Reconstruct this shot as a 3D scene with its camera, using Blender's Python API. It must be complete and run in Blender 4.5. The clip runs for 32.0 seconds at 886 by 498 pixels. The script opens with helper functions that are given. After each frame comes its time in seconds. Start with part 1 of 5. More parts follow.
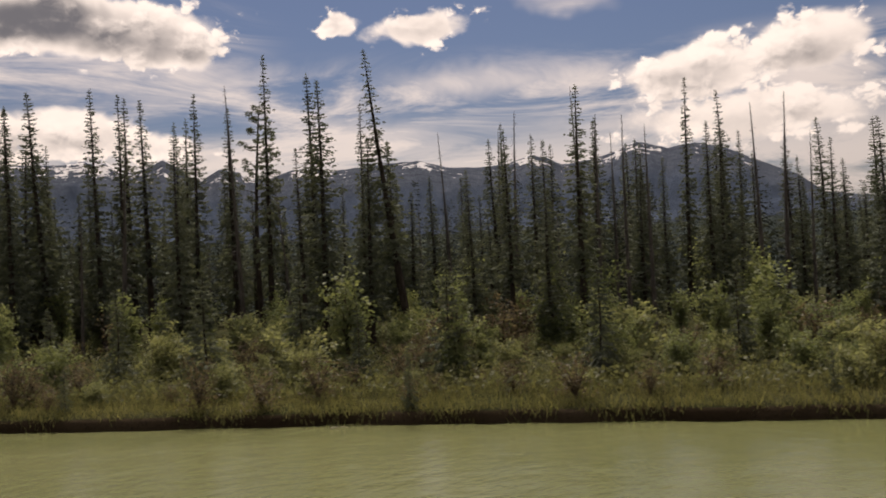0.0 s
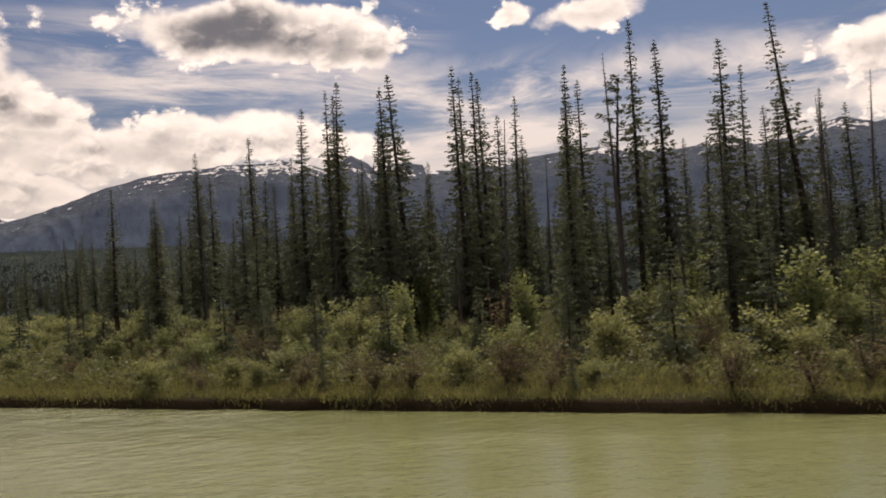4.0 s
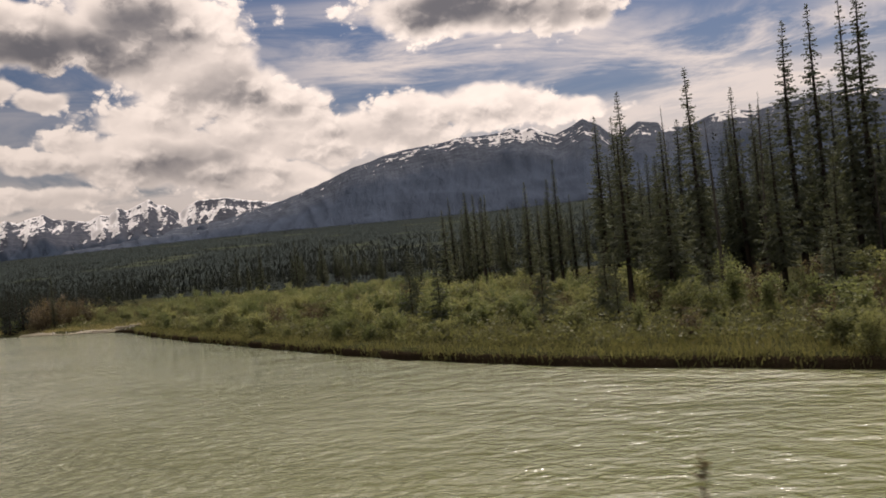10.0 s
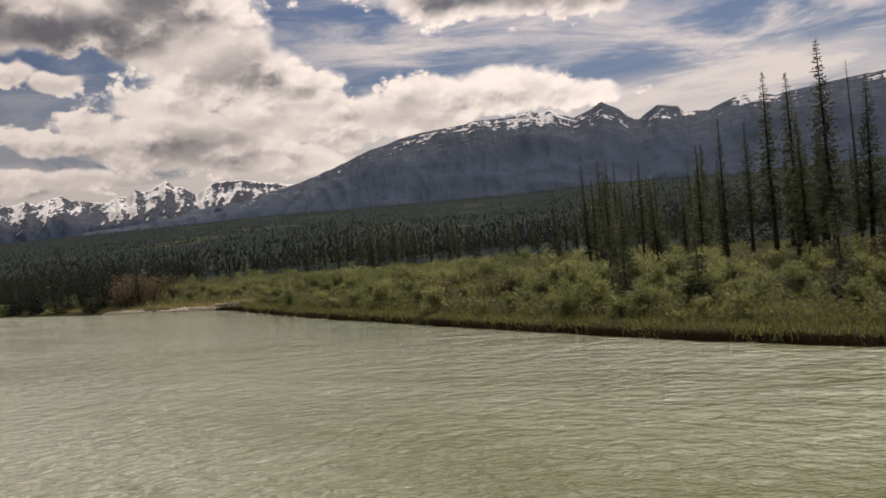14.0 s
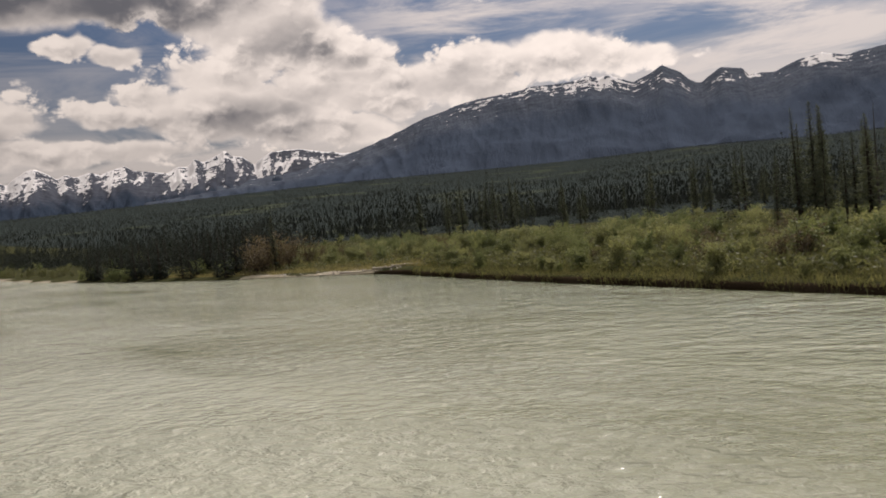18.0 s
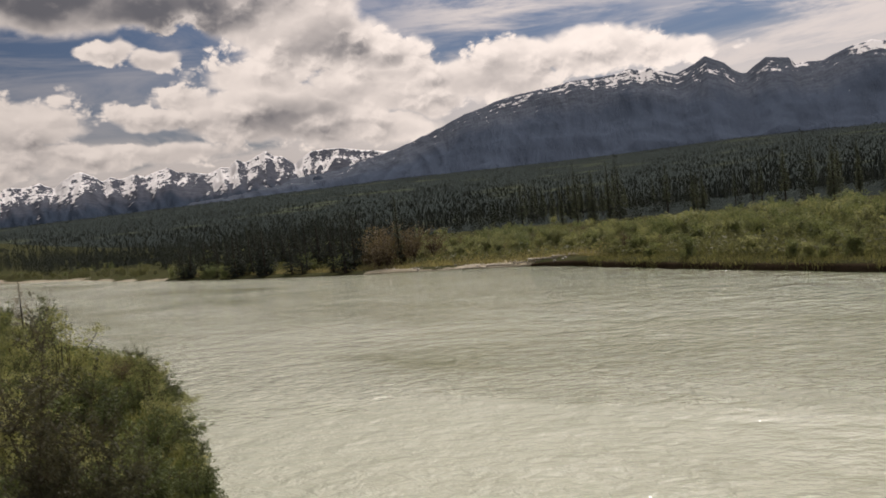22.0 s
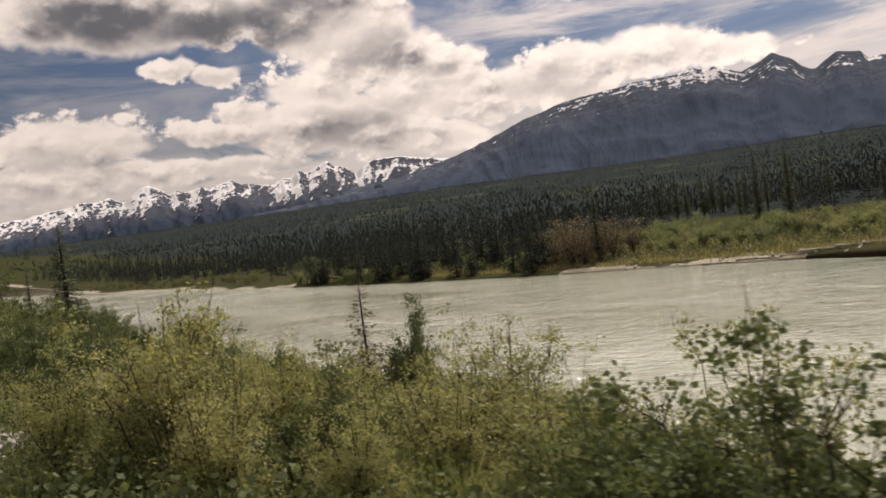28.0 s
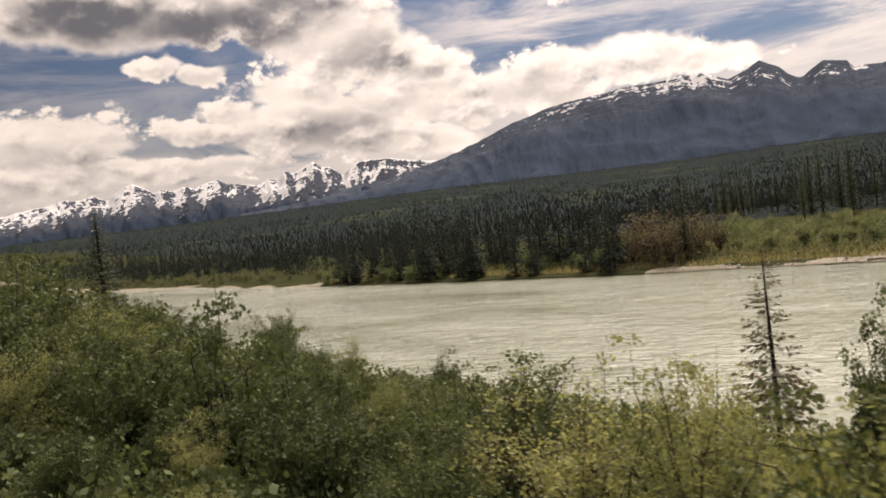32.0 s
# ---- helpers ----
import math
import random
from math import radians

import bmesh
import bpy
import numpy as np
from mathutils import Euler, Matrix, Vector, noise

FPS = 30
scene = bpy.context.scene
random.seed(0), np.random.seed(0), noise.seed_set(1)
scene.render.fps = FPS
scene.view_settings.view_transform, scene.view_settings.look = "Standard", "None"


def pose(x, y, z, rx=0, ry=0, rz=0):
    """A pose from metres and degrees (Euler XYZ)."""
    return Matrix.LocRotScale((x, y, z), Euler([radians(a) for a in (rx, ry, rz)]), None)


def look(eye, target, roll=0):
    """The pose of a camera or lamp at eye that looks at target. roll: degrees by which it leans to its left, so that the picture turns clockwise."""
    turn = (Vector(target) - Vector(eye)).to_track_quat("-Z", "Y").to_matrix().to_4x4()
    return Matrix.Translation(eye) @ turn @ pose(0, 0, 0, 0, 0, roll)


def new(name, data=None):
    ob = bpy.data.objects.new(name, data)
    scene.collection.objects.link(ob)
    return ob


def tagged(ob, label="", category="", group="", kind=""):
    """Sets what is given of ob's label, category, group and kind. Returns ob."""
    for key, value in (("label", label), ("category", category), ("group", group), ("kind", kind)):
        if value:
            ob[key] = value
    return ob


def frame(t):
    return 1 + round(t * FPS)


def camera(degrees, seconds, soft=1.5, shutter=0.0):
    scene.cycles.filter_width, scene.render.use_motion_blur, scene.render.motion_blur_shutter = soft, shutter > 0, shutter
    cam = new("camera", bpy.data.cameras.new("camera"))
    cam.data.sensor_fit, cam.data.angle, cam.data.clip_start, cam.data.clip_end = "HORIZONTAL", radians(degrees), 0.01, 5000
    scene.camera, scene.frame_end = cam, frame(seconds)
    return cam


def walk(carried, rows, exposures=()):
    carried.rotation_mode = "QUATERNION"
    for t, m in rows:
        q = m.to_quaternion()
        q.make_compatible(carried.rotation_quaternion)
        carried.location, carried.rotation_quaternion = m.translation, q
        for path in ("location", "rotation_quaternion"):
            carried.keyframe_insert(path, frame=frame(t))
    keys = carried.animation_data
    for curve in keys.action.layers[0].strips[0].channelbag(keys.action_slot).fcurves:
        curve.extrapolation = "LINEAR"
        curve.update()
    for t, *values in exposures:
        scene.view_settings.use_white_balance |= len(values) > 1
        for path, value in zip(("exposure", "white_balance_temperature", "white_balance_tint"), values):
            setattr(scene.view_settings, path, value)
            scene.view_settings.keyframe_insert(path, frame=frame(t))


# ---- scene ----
# ---------------------------------------------------------------- camera
cam = camera(56.59, 32.0, soft=1.75, shutter=0.3)
PATH = [
    (0.0, pose(0.00, 0.00, 6.80, 91.49, 2.92, 5.22)),
    (0.5, pose(-2.12, 0.15, 6.80, 91.28, 2.79, 7.08)),
    (1.0, pose(-4.21, 0.27, 6.80, 91.33, 2.78, 8.87)),
    (1.5, pose(-6.27, 0.37, 6.80, 91.20, 2.77, 10.67)),
    (2.0, pose(-8.32, 0.44, 6.80, 90.90, 2.89, 12.39)),
    (2.5, pose(-10.35, 0.48, 6.80, 90.66, 3.07, 13.93)),
    (3.0, pose(-12.38, 0.51, 6.80, 91.03, 3.16, 14.95)),
    (3.5, pose(-14.41, 0.51, 6.80, 91.47, 3.31, 15.68)),
    (4.0, pose(-16.44, 0.51, 6.80, 91.39, 3.46, 17.55)),
    (4.5, pose(-18.49, 0.48, 6.80, 91.22, 3.28, 19.79)),
    (6.5, pose(-26.82, 0.31, 6.80, 92.06, 4.44, 25.42)),
    (7.0, pose(-28.96, 0.26, 6.80, 92.23, 4.78, 26.87)),
    (7.5, pose(-31.12, 0.20, 6.80, 91.89, 4.92, 28.06)),
    (8.0, pose(-33.31, 0.14, 6.80, 91.57, 5.44, 29.24)),
    (8.5, pose(-35.52, 0.08, 6.80, 91.44, 5.87, 30.57)),
    (9.0, pose(-37.76, 0.02, 6.80, 91.13, 5.83, 31.79)),
    (9.5, pose(-40.02, -0.04, 6.80, 90.58, 5.80, 32.78)),
    (10.0, pose(-42.31, -0.09, 6.80, 90.34, 5.72, 33.54)),
    (10.5, pose(-44.62, -0.14, 6.80, 90.23, 5.84, 34.32)),
    (11.0, pose(-46.95, -0.19, 6.80, 90.07, 5.56, 35.00)),
    (11.5, pose(-49.31, -0.23, 6.80, 89.86, 5.36, 35.19)),
    (12.0, pose(-51.68, -0.26, 6.80, 89.72, 5.35, 35.09)),
    (12.5, pose(-54.08, -0.29, 6.80, 89.74, 5.51, 34.83)),
    (13.0, pose(-56.48, -0.31, 6.80, 89.74, 5.49, 34.59)),
    (13.5, pose(-58.90, -0.33, 6.80, 89.51, 5.38, 34.53)),
    (15.5, pose(-68.65, -0.32, 6.80, 88.86, 5.37, 34.27)),
    (16.0, pose(-71.10, -0.30, 6.80, 88.61, 5.40, 34.52)),
    (16.5, pose(-73.54, -0.27, 6.80, 88.21, 5.43, 35.85)),
    (17.0, pose(-75.97, -0.23, 6.80, 87.67, 5.35, 37.28)),
    (17.5, pose(-78.39, -0.19, 6.80, 87.46, 5.48, 37.80)),
    (18.0, pose(-80.80, -0.14, 6.80, 87.45, 5.63, 38.10)),
    (18.5, pose(-83.19, -0.09, 6.80, 87.32, 5.60, 38.82)),
    (19.0, pose(-85.56, -0.03, 6.80, 87.20, 5.42, 39.62)),
    (19.5, pose(-87.91, 0.04, 6.80, 87.19, 5.65, 40.58)),
    (20.0, pose(-90.24, 0.11, 6.80, 87.30, 5.94, 41.32)),
    (20.5, pose(-92.54, 0.19, 6.80, 87.34, 5.96, 41.44)),
    (21.0, pose(-94.81, 0.28, 6.80, 87.28, 6.16, 41.32)),
    (21.5, pose(-97.05, 0.36, 6.80, 87.42, 6.33, 40.93)),
    (22.0, pose(-99.26, 0.46, 6.80, 87.53, 6.37, 40.69)),
    (22.5, pose(-101.43, 0.55, 6.80, 87.53, 6.40, 40.47)),
    (23.0, pose(-103.56, 0.65, 6.80, 87.52, 6.35, 40.66)),
    (23.5, pose(-105.66, 0.75, 6.80, 87.39, 6.34, 41.39)),
    (24.0, pose(-107.71, 0.86, 6.80, 87.37, 6.56, 41.32)),
    (24.5, pose(-109.73, 0.97, 6.80, 87.41, 6.75, 40.97)),
    (26.5, pose(-117.40, 1.42, 6.80, 87.47, 6.77, 41.55)),
    (27.0, pose(-119.22, 1.54, 6.80, 87.71, 6.91, 42.89)),
    (27.5, pose(-121.01, 1.65, 6.80, 88.11, 7.31, 43.89)),
    (28.0, pose(-122.76, 1.77, 6.80, 88.51, 7.47, 44.67)),
    (28.5, pose(-124.48, 1.89, 6.80, 88.70, 7.64, 45.03)),
    (29.0, pose(-126.18, 2.01, 6.80, 88.76, 7.67, 45.06)),
    (29.5, pose(-127.85, 2.13, 6.80, 88.81, 7.61, 45.02)),
    (30.0, pose(-129.50, 2.25, 6.80, 88.85, 7.61, 44.99)),
    (30.5, pose(-131.13, 2.37, 6.80, 88.89, 7.63, 44.94)),
    (31.0, pose(-132.76, 2.49, 6.80, 88.83, 7.22, 44.51)),
    (31.5, pose(-134.38, 2.62, 6.80, 88.69, 6.82, 43.87)),
    (32.0, pose(-136.00, 2.74, 6.80, 88.59, 6.73, 43.59)),
]
walk(cam, PATH, [(0.0, 0.14, 6450, 19), (2.0, 0.16, 6450, 19), (3.0, 0.36, 6450, 19), (4.0, 0.26, 6500, 19), (4.5, 0.24, 6450, 19), (7.0, 0.10, 6450, 19), (11.0, 0.12, 6350, 19),
                 (13.0, 0.06, 6300, 18), (16.0, 0.04, 6200, 17), (20.0, 0.01, 6150, 17), (24.0, 0.12, 6200, 17), (28.0, 0.22, 6350, 18), (32.0, 0.42, 6450, 18)])

# ---------------------------------------------------------------- light
SUN_AZ, SUN_EL = 10.0, 57.0


def link(tree, a, b):
    tree.links.new(a, b)


def math_node(tree, op, a, b=None, c=None, clamp=False):
    n = tree.nodes.new("ShaderNodeMath")
    n.operation, n.use_clamp = op, clamp
    for k, v in enumerate((a, b, c)):
        if v is None:
            continue
        if isinstance(v, (int, float)):
            n.inputs[k].default_value = v
        else:
            link(tree, v, n.inputs[k])
    return n.outputs[0]


def smooth(tree, v, lo, hi, to_lo=0.0, to_hi=1.0):
    n = tree.nodes.new("ShaderNodeMapRange")
    n.interpolation_type = "SMOOTHSTEP"
    link(tree, v, n.inputs["Value"])
    for key, val in (("From Min", lo), ("From Max", hi), ("To Min", to_lo), ("To Max", to_hi)):
        n.inputs[key].default_value = val
    return n.outputs["Result"]


def fractal(tree, vec, scale, detail=6.0, rough=0.55, warp=0.0, mapping=None, turn=0.0):
    if mapping:
        m = tree.nodes.new("ShaderNodeMapping")
        m.inputs["Scale"].default_value = mapping[0]
        m.inputs["Location"].default_value = mapping[1]
        m.inputs["Rotation"].default_value = (0, 0, turn)
        link(tree, vec, m.inputs["Vector"])
        vec = m.outputs[0]
    n = tree.nodes.new("ShaderNodeTexNoise")
    n.inputs["Scale"].default_value = scale
    n.inputs["Detail"].default_value = detail
    n.inputs["Roughness"].default_value = rough
    n.inputs["Distortion"].default_value = warp
    link(tree, vec, n.inputs["Vector"])
    return n.outputs[0]


def blend(tree, fac, a, b, kind="MIX"):
    n = tree.nodes.new("ShaderNodeMix")
    n.data_type, n.blend_type = "RGBA", kind
    for sock, v in ((n.inputs[0], fac), (n.inputs[6], a), (n.inputs[7], b)):
        if isinstance(v, (int, float)):
            sock.default_value = v
        elif isinstance(v, tuple):
            sock.default_value = (*v, 1.0) if len(v) == 3 else v
        else:
            link(tree, v, sock)
    return n.outputs[2]


# Cloud banks: bearing and height in degrees, half width, half height, weight.
HEAPS_WEST = [
    (62.2, 15.8, 12.2, 2.4, 1.25), (49.3, 13.8, 5.0, 2.3, 1.15), (44.1, 11.3, 4.3, 1.7, 1.1), (61.9, 12.3, 2.1, 0.9, 1.0), (58.7, 11.9, 2.2, 0.8, 0.95),
    (52.0, 8.1, 6.2, 2.1, 1.2), (57.2, 9.4, 2.2, 1.0, 1.0), (47.1, 7.1, 4.3, 1.8, 1.1), (41.7, 8.7, 5.0, 2.0, 1.15), (59.6, 8.3, 2.6, 0.9, 1.0),
    (68.3, 8.1, 5.1, 2.0, 1.1), (70.6, 5.6, 6.6, 1.5, 1.0), (65.3, 8.3, 1.7, 1.0, 1.0), (62.4, 5.9, 11.1, 1.0, 0.9), (51.6, 16.2, 6.5, 3.6, 1.15),
    (47.5, 12.4, 6.0, 2.2, 1.1), (51.5, 10.6, 4.5, 1.5, 1.0), (45.0, 9.3, 4.0, 1.6, 1.05), (38.5, 9.0, 4.0, 1.6, 1.05),
]
HEAPS_EAST = [
    (30.0, 9.9, 5.3, 1.7, 1.1), (25.7, 9.3, 4.7, 1.1, 1.0), (34.9, 10.0, 3.4, 1.5, 1.05), (35.1, 8.2, 4.5, 1.4, 1.0), (43.2, 6.2, 3.1, 1.4, 0.95),
    (29.2, 16.4, 9.5, 2.1, 1.2), (23.1, 15.2, 4.0, 1.5, 1.05), (5.8, 16.6, 3.9, 1.2, 1.0), (11.3, 17.2, 1.8, 0.8, 0.9), (-12.6, 12.3, 5.0, 1.9, 1.0),
    (-19.8, 13.2, 3.8, 2.2, 1.0), (-15.5, 9.2, 8.5, 1.9, 0.95),
]
# Their grey undersides, and smooth thin veils, in the same terms.
UNDERSIDES = [
    (57.6, 14.7, 5.0, 2.0, 1.15), (65.5, 15.8, 5.5, 1.6, 1.15), (46.4, 12.2, 3.4, 1.5, 0.6), (42.7, 10.3, 2.6, 1.1, 0.55), (50.5, 8.0, 4.2, 1.5, 0.6),
    (57.0, 7.7, 2.2, 0.7, 0.4), (66.9, 6.6, 3.4, 0.7, 0.45), (35.1, 8.5, 2.6, 0.8, 0.35), (31.5, 16.7, 6.5, 1.7, 1.15), (23.6, 15.3, 3.6, 1.1, 0.6),
    (52.5, 16.9, 4.0, 2.2, 0.95), (-12.5, 11.5, 2.6, 1.0, 0.4), (6.0, 17.5, 3.0, 0.8, 0.4), (-19.0, 12.4, 2.8, 1.1, 0.35),
]
VEILS = [(2.1, 13.0, 7.5, 1.4, 0.85), (-8.0, 9.4, 9.0, 1.1, 0.7), (10.0, 9.6, 9.0, 1.5, 0.7), (-4.0, 17.6, 3.4, 0.8, 0.6), (22.0, 12.2, 7.0, 0.8, 0.5)]


def build_world():
    world = bpy.data.worlds.new("sky")
    scene.world = world
    world.use_nodes = True
    t = world.node_tree
    t.nodes.clear()
    out = t.nodes.new("ShaderNodeOutputWorld")
    coord = t.nodes.new("ShaderNodeTexCoord")
    split = t.nodes.new("ShaderNodeSeparateXYZ")
    link(t, coord.outputs["Generated"], split.inputs[0])
    az = math_node(t, "MULTIPLY", math_node(t, "ARCTAN2", math_node(t, "MULTIPLY", split.outputs[0], -1.0), split.outputs[1]), 57.2958)
    el = math_node(t, "MULTIPLY", math_node(t, "ARCSINE", split.outputs[2]), 57.2958)
    comb = t.nodes.new("ShaderNodeCombineXYZ")
    link(t, az, comb.inputs[0])
    link(t, el, comb.inputs[1])
    p = comb.outputs[0]
    # ragged outlines: the bearing is stirred before the banks are looked up
    stir = t.nodes.new("ShaderNodeTexNoise")
    stir.inputs["Scale"].default_value, stir.inputs["Detail"].default_value = 0.22, 3.0
    stir.inputs["Roughness"].default_value = 0.62
    link(t, p, stir.inputs["Vector"])
    off = t.nodes.new("ShaderNodeVectorMath")
    off.operation = "MULTIPLY_ADD"
    link(t, stir.outputs["Color"], off.inputs[0])
    off.inputs[1].default_value, off.inputs[2].default_value = (3.8, 2.4, 0), (-1.9, -1.2, 0)
    add = t.nodes.new("ShaderNodeVectorMath")
    link(t, p, add.inputs[0])
    link(t, off.outputs[0], add.inputs[1])
    q = add.outputs[0]

    def gathered(banks, reach):
        """The strongest of several soft ovals at this place in the sky, and of their lower sides."""
        total, below = None, None
        for a, e, ra, re, w in banks:
            m = t.nodes.new("ShaderNodeMapping")
            m.vector_type = "POINT"
            m.inputs["Scale"].default_value = (1 / ra, 1 / re, 1)
            m.inputs["Location"].default_value = (-a / ra, -e / re, 0)
            link(t, q, m.inputs["Vector"])
            ln = t.nodes.new("ShaderNodeVectorMath")
            ln.operation = "LENGTH"
            link(t, m.outputs[0], ln.inputs[0])
            v = smooth(t, ln.outputs["Value"], reach, 0.0, 0.0, w)
            total = v if total is None else math_node(t, "MAXIMUM", total, v)
            row = t.nodes.new("ShaderNodeSeparateXYZ")
            link(t, m.outputs[0], row.inputs[0])
            gv = math_node(t, "MULTIPLY", v, smooth(t, row.outputs[1], 0.9, -0.5))
            below = gv if below is None else math_node(t, "MAXIMUM", below, gv)
        return total, below

    heaps, low_side = gathered(HEAPS_WEST + HEAPS_EAST, 1.6)
    dens = math_node(t, "MULTIPLY", heaps, 1.15)
    grey = math_node(t, "MULTIPLY", gathered(UNDERSIDES, 1.7)[0], 1.06)
    # the sky overhead and behind goes on with scattered cloud of the same kind
    rest = math_node(t, "MULTIPLY", smooth(t, fractal(t, p, 0.045, 4.0), 0.42, 0.7), smooth(t, el, 19.0, 26.0))
    side = math_node(t, "MULTIPLY", smooth(t, fractal(t, p, 0.05, 4.0), 0.42, 0.66), smooth(t, math_node(t, "ABSOLUTE", math_node(t, "SUBTRACT", az, 24.0)), 50.0, 58.0))
    extra = math_node(t, "MAXIMUM", rest, side)
    dens = math_node(t, "MAXIMUM", dens, extra)
    grey = math_node(t, "MAXIMUM", grey, math_node(t, "MULTIPLY", extra, 0.6))
    # billows, lit from above: heaped cells and fine curls, and the difference of two samples a little apart
    def billow(shift, detail, cells=3.0):
        m = t.nodes.new("ShaderNodeMapping")
        m.inputs["Location"].default_value = (shift[0], shift[1], 0)
        link(t, curl, m.inputs["Vector"])
        cell = t.nodes.new("ShaderNodeTexVoronoi")
        cell.voronoi_dimensions, cell.feature = "2D", "F1"
        cell.inputs["Scale"].default_value, cell.inputs["Detail"].default_value = 0.36, cells
        cell.inputs["Roughness"].default_value, cell.inputs["Lacunarity"].default_value = 0.55, 2.3
        link(t, m.outputs[0], cell.inputs["Vector"])
        heap = smooth(t, cell.outputs["Distance"], 0.95, 0.0)
        return math_node(t, "ADD", math_node(t, "MULTIPLY", heap, 0.55), math_node(t, "MULTIPLY", fractal(t, m.outputs[0], 0.40, detail, 0.58), 0.45))

    bend = t.nodes.new("ShaderNodeVectorMath")
    bend.operation = "MULTIPLY_ADD"
    soft_curl = t.nodes.new("ShaderNodeTexNoise")
    soft_curl.inputs["Scale"].default_value, soft_curl.inputs["Detail"].default_value = 0.9, 3.0
    link(t, p, soft_curl.inputs["Vector"])
    link(t, soft_curl.outputs["Color"], bend.inputs[0])
    bend.inputs[1].default_value = (1.1, 0.8, 0)
    stretch = t.nodes.new("ShaderNodeMapping")
    stretch.inputs["Scale"].default_value = (0.8, 1.15, 1)
    link(t, p, stretch.inputs["Vector"])
    link(t, stretch.outputs[0], bend.inputs[2])
    curl = bend.outputs[0]
    n0 = billow((0, 0), 8.0)
    relief = math_node(t, "SUBTRACT", billow((0, 0), 4.0, 1.5), billow((0.28, 0.8), 4.0, 1.5))
    ragged = math_node(t, "MULTIPLY", math_node(t, "SUBTRACT", n0, 0.44), smooth(t, dens, 0.02, 0.30, 0.25, 1.4))
    d = math_node(t, "ADD", dens, ragged)
    cover = smooth(t, d, 0.08, 0.42)
    # lit from above: rims and tops are bright, what has cloud over it is grey, the thick middles most
    over = math_node(t, "ADD", low_side, math_node(t, "MULTIPLY", math_node(t, "SUBTRACT", fractal(t, curl, 0.22, 3.0, 0.5), 0.5), 1.5))
    shade = math_node(t, "MULTIPLY", smooth(t, over, 0.05, 0.95), math_node(t, "MULTIPLY_ADD", grey, 0.74, 0.30))
    shade = math_node(t, "MAXIMUM", shade, math_node(t, "MULTIPLY", grey, smooth(t, d, 0.3, 0.9, 0.2, 0.95)))
    crisp = math_node(t, "SUBTRACT", billow((0, 0), 7.0, 3.0), billow((0.10, 0.32), 7.0, 3.0))
    bright = math_node(t, "ADD", math_node(t, "MULTIPLY", relief, 0.36), math_node(t, "MULTIPLY", crisp, 0.42))
    core = smooth(t, math_node(t, "SUBTRACT", math_node(t, "MULTIPLY_ADD", shade, 0.85, 0.04), bright), -0.12, 1.02)
    # thin streaks
    veil = fractal(t, p, 0.16, 6.0, 0.62, 0.8, mapping=((0.42, 2.1, 1), (3.0, 1.5, 0)))
    band = math_node(t, "MULTIPLY", smooth(t, veil, 0.38, 0.66), math_node(t, "MAXIMUM", smooth(t, el, 15.5, 12.0), math_node(t, "MULTIPLY", smooth(t, el, 20.0, 14.5), smooth(t, az, 14.0, 24.0))))
    low = smooth(t, el, 12.0, 6.0, 0.0, 0.85)
    streak = math_node(t, "MAXIMUM", math_node(t, "MULTIPLY", band, 0.9), math_node(t, "MULTIPLY", low, smooth(t, veil, 0.28, 0.52)))
    veils = math_node(t, "MULTIPLY", gathered(VEILS, 1.3)[0], smooth(t, veil, 0.30, 0.58, 0.45, 1.0))
    streak = math_node(t, "MAXIMUM", streak, veils)
    sky = t.nodes.new("ShaderNodeTexSky")
    sky.sky_type, sky.sun_disc = "NISHITA", False
    sky.sun_elevation, sky.sun_rotation = radians(SUN_EL), radians(-SUN_AZ)
    sky.air_density, sky.dust_density, sky.ozone_density = 1.3, 0.6, 2.5
    blue = blend(t, 1.0, sky.outputs[0], (SKY_GAIN * 0.86, SKY_GAIN * 0.84, SKY_GAIN * 0.92), "MULTIPLY")
    streak = math_node(t, "MULTIPLY", streak, math_node(t, "MAXIMUM", smooth(t, az, 46.0, 36.0, 0.38, 1.0), smooth(t, el, 8.5, 5.5)))
    c = blend(t, streak, blue, (0.74, 0.65, 0.55))
    lit = blend(t, core, (0.97, 0.85, 0.705), (0.145, 0.141, 0.143))
    c = blend(t, cover, c, lit)
    toward = t.nodes.new("ShaderNodeVectorMath")
    toward.operation = "DOT_PRODUCT"
    link(t, coord.outputs["Generated"], toward.inputs[0])
    toward.inputs[1].default_value = (-math.sin(radians(SUN_AZ)) * math.cos(radians(SUN_EL)), math.cos(radians(SUN_AZ)) * math.cos(radians(SUN_EL)), math.sin(radians(SUN_EL)))
    side_lit = smooth(t, toward.outputs["Value"], 0.40, 0.74, 0.74, 1.08)
    c = blend(t, 1.0, c, side_lit, "MULTIPLY")
    # thin bright cloud round the sun, high above the view
    sun_way = t.nodes.new("ShaderNodeVectorMath")
    sun_way.operation = "DOT_PRODUCT"
    link(t, coord.outputs["Generated"], sun_way.inputs[0])
    a0, e0 = radians(SUN_AZ), radians(SUN_EL)
    sun_way.inputs[1].default_value = (-math.sin(a0) * math.cos(e0), math.cos(a0) * math.cos(e0), math.sin(e0))
    glare = math_node(t, "POWER", smooth(t, sun_way.outputs["Value"], 0.78, 1.0), 1.0)
    c = blend(t, math_node(t, "MULTIPLY", glare, 0.8, clamp=True), c, (0.95, 0.86, 0.74))
    c = blend(t, 1.0, c, blend(t, glare, (1.0, 1.0, 1.0), (6.5, 6.3, 5.9)), "MULTIPLY")
    bg = t.nodes.new("ShaderNodeBackground")
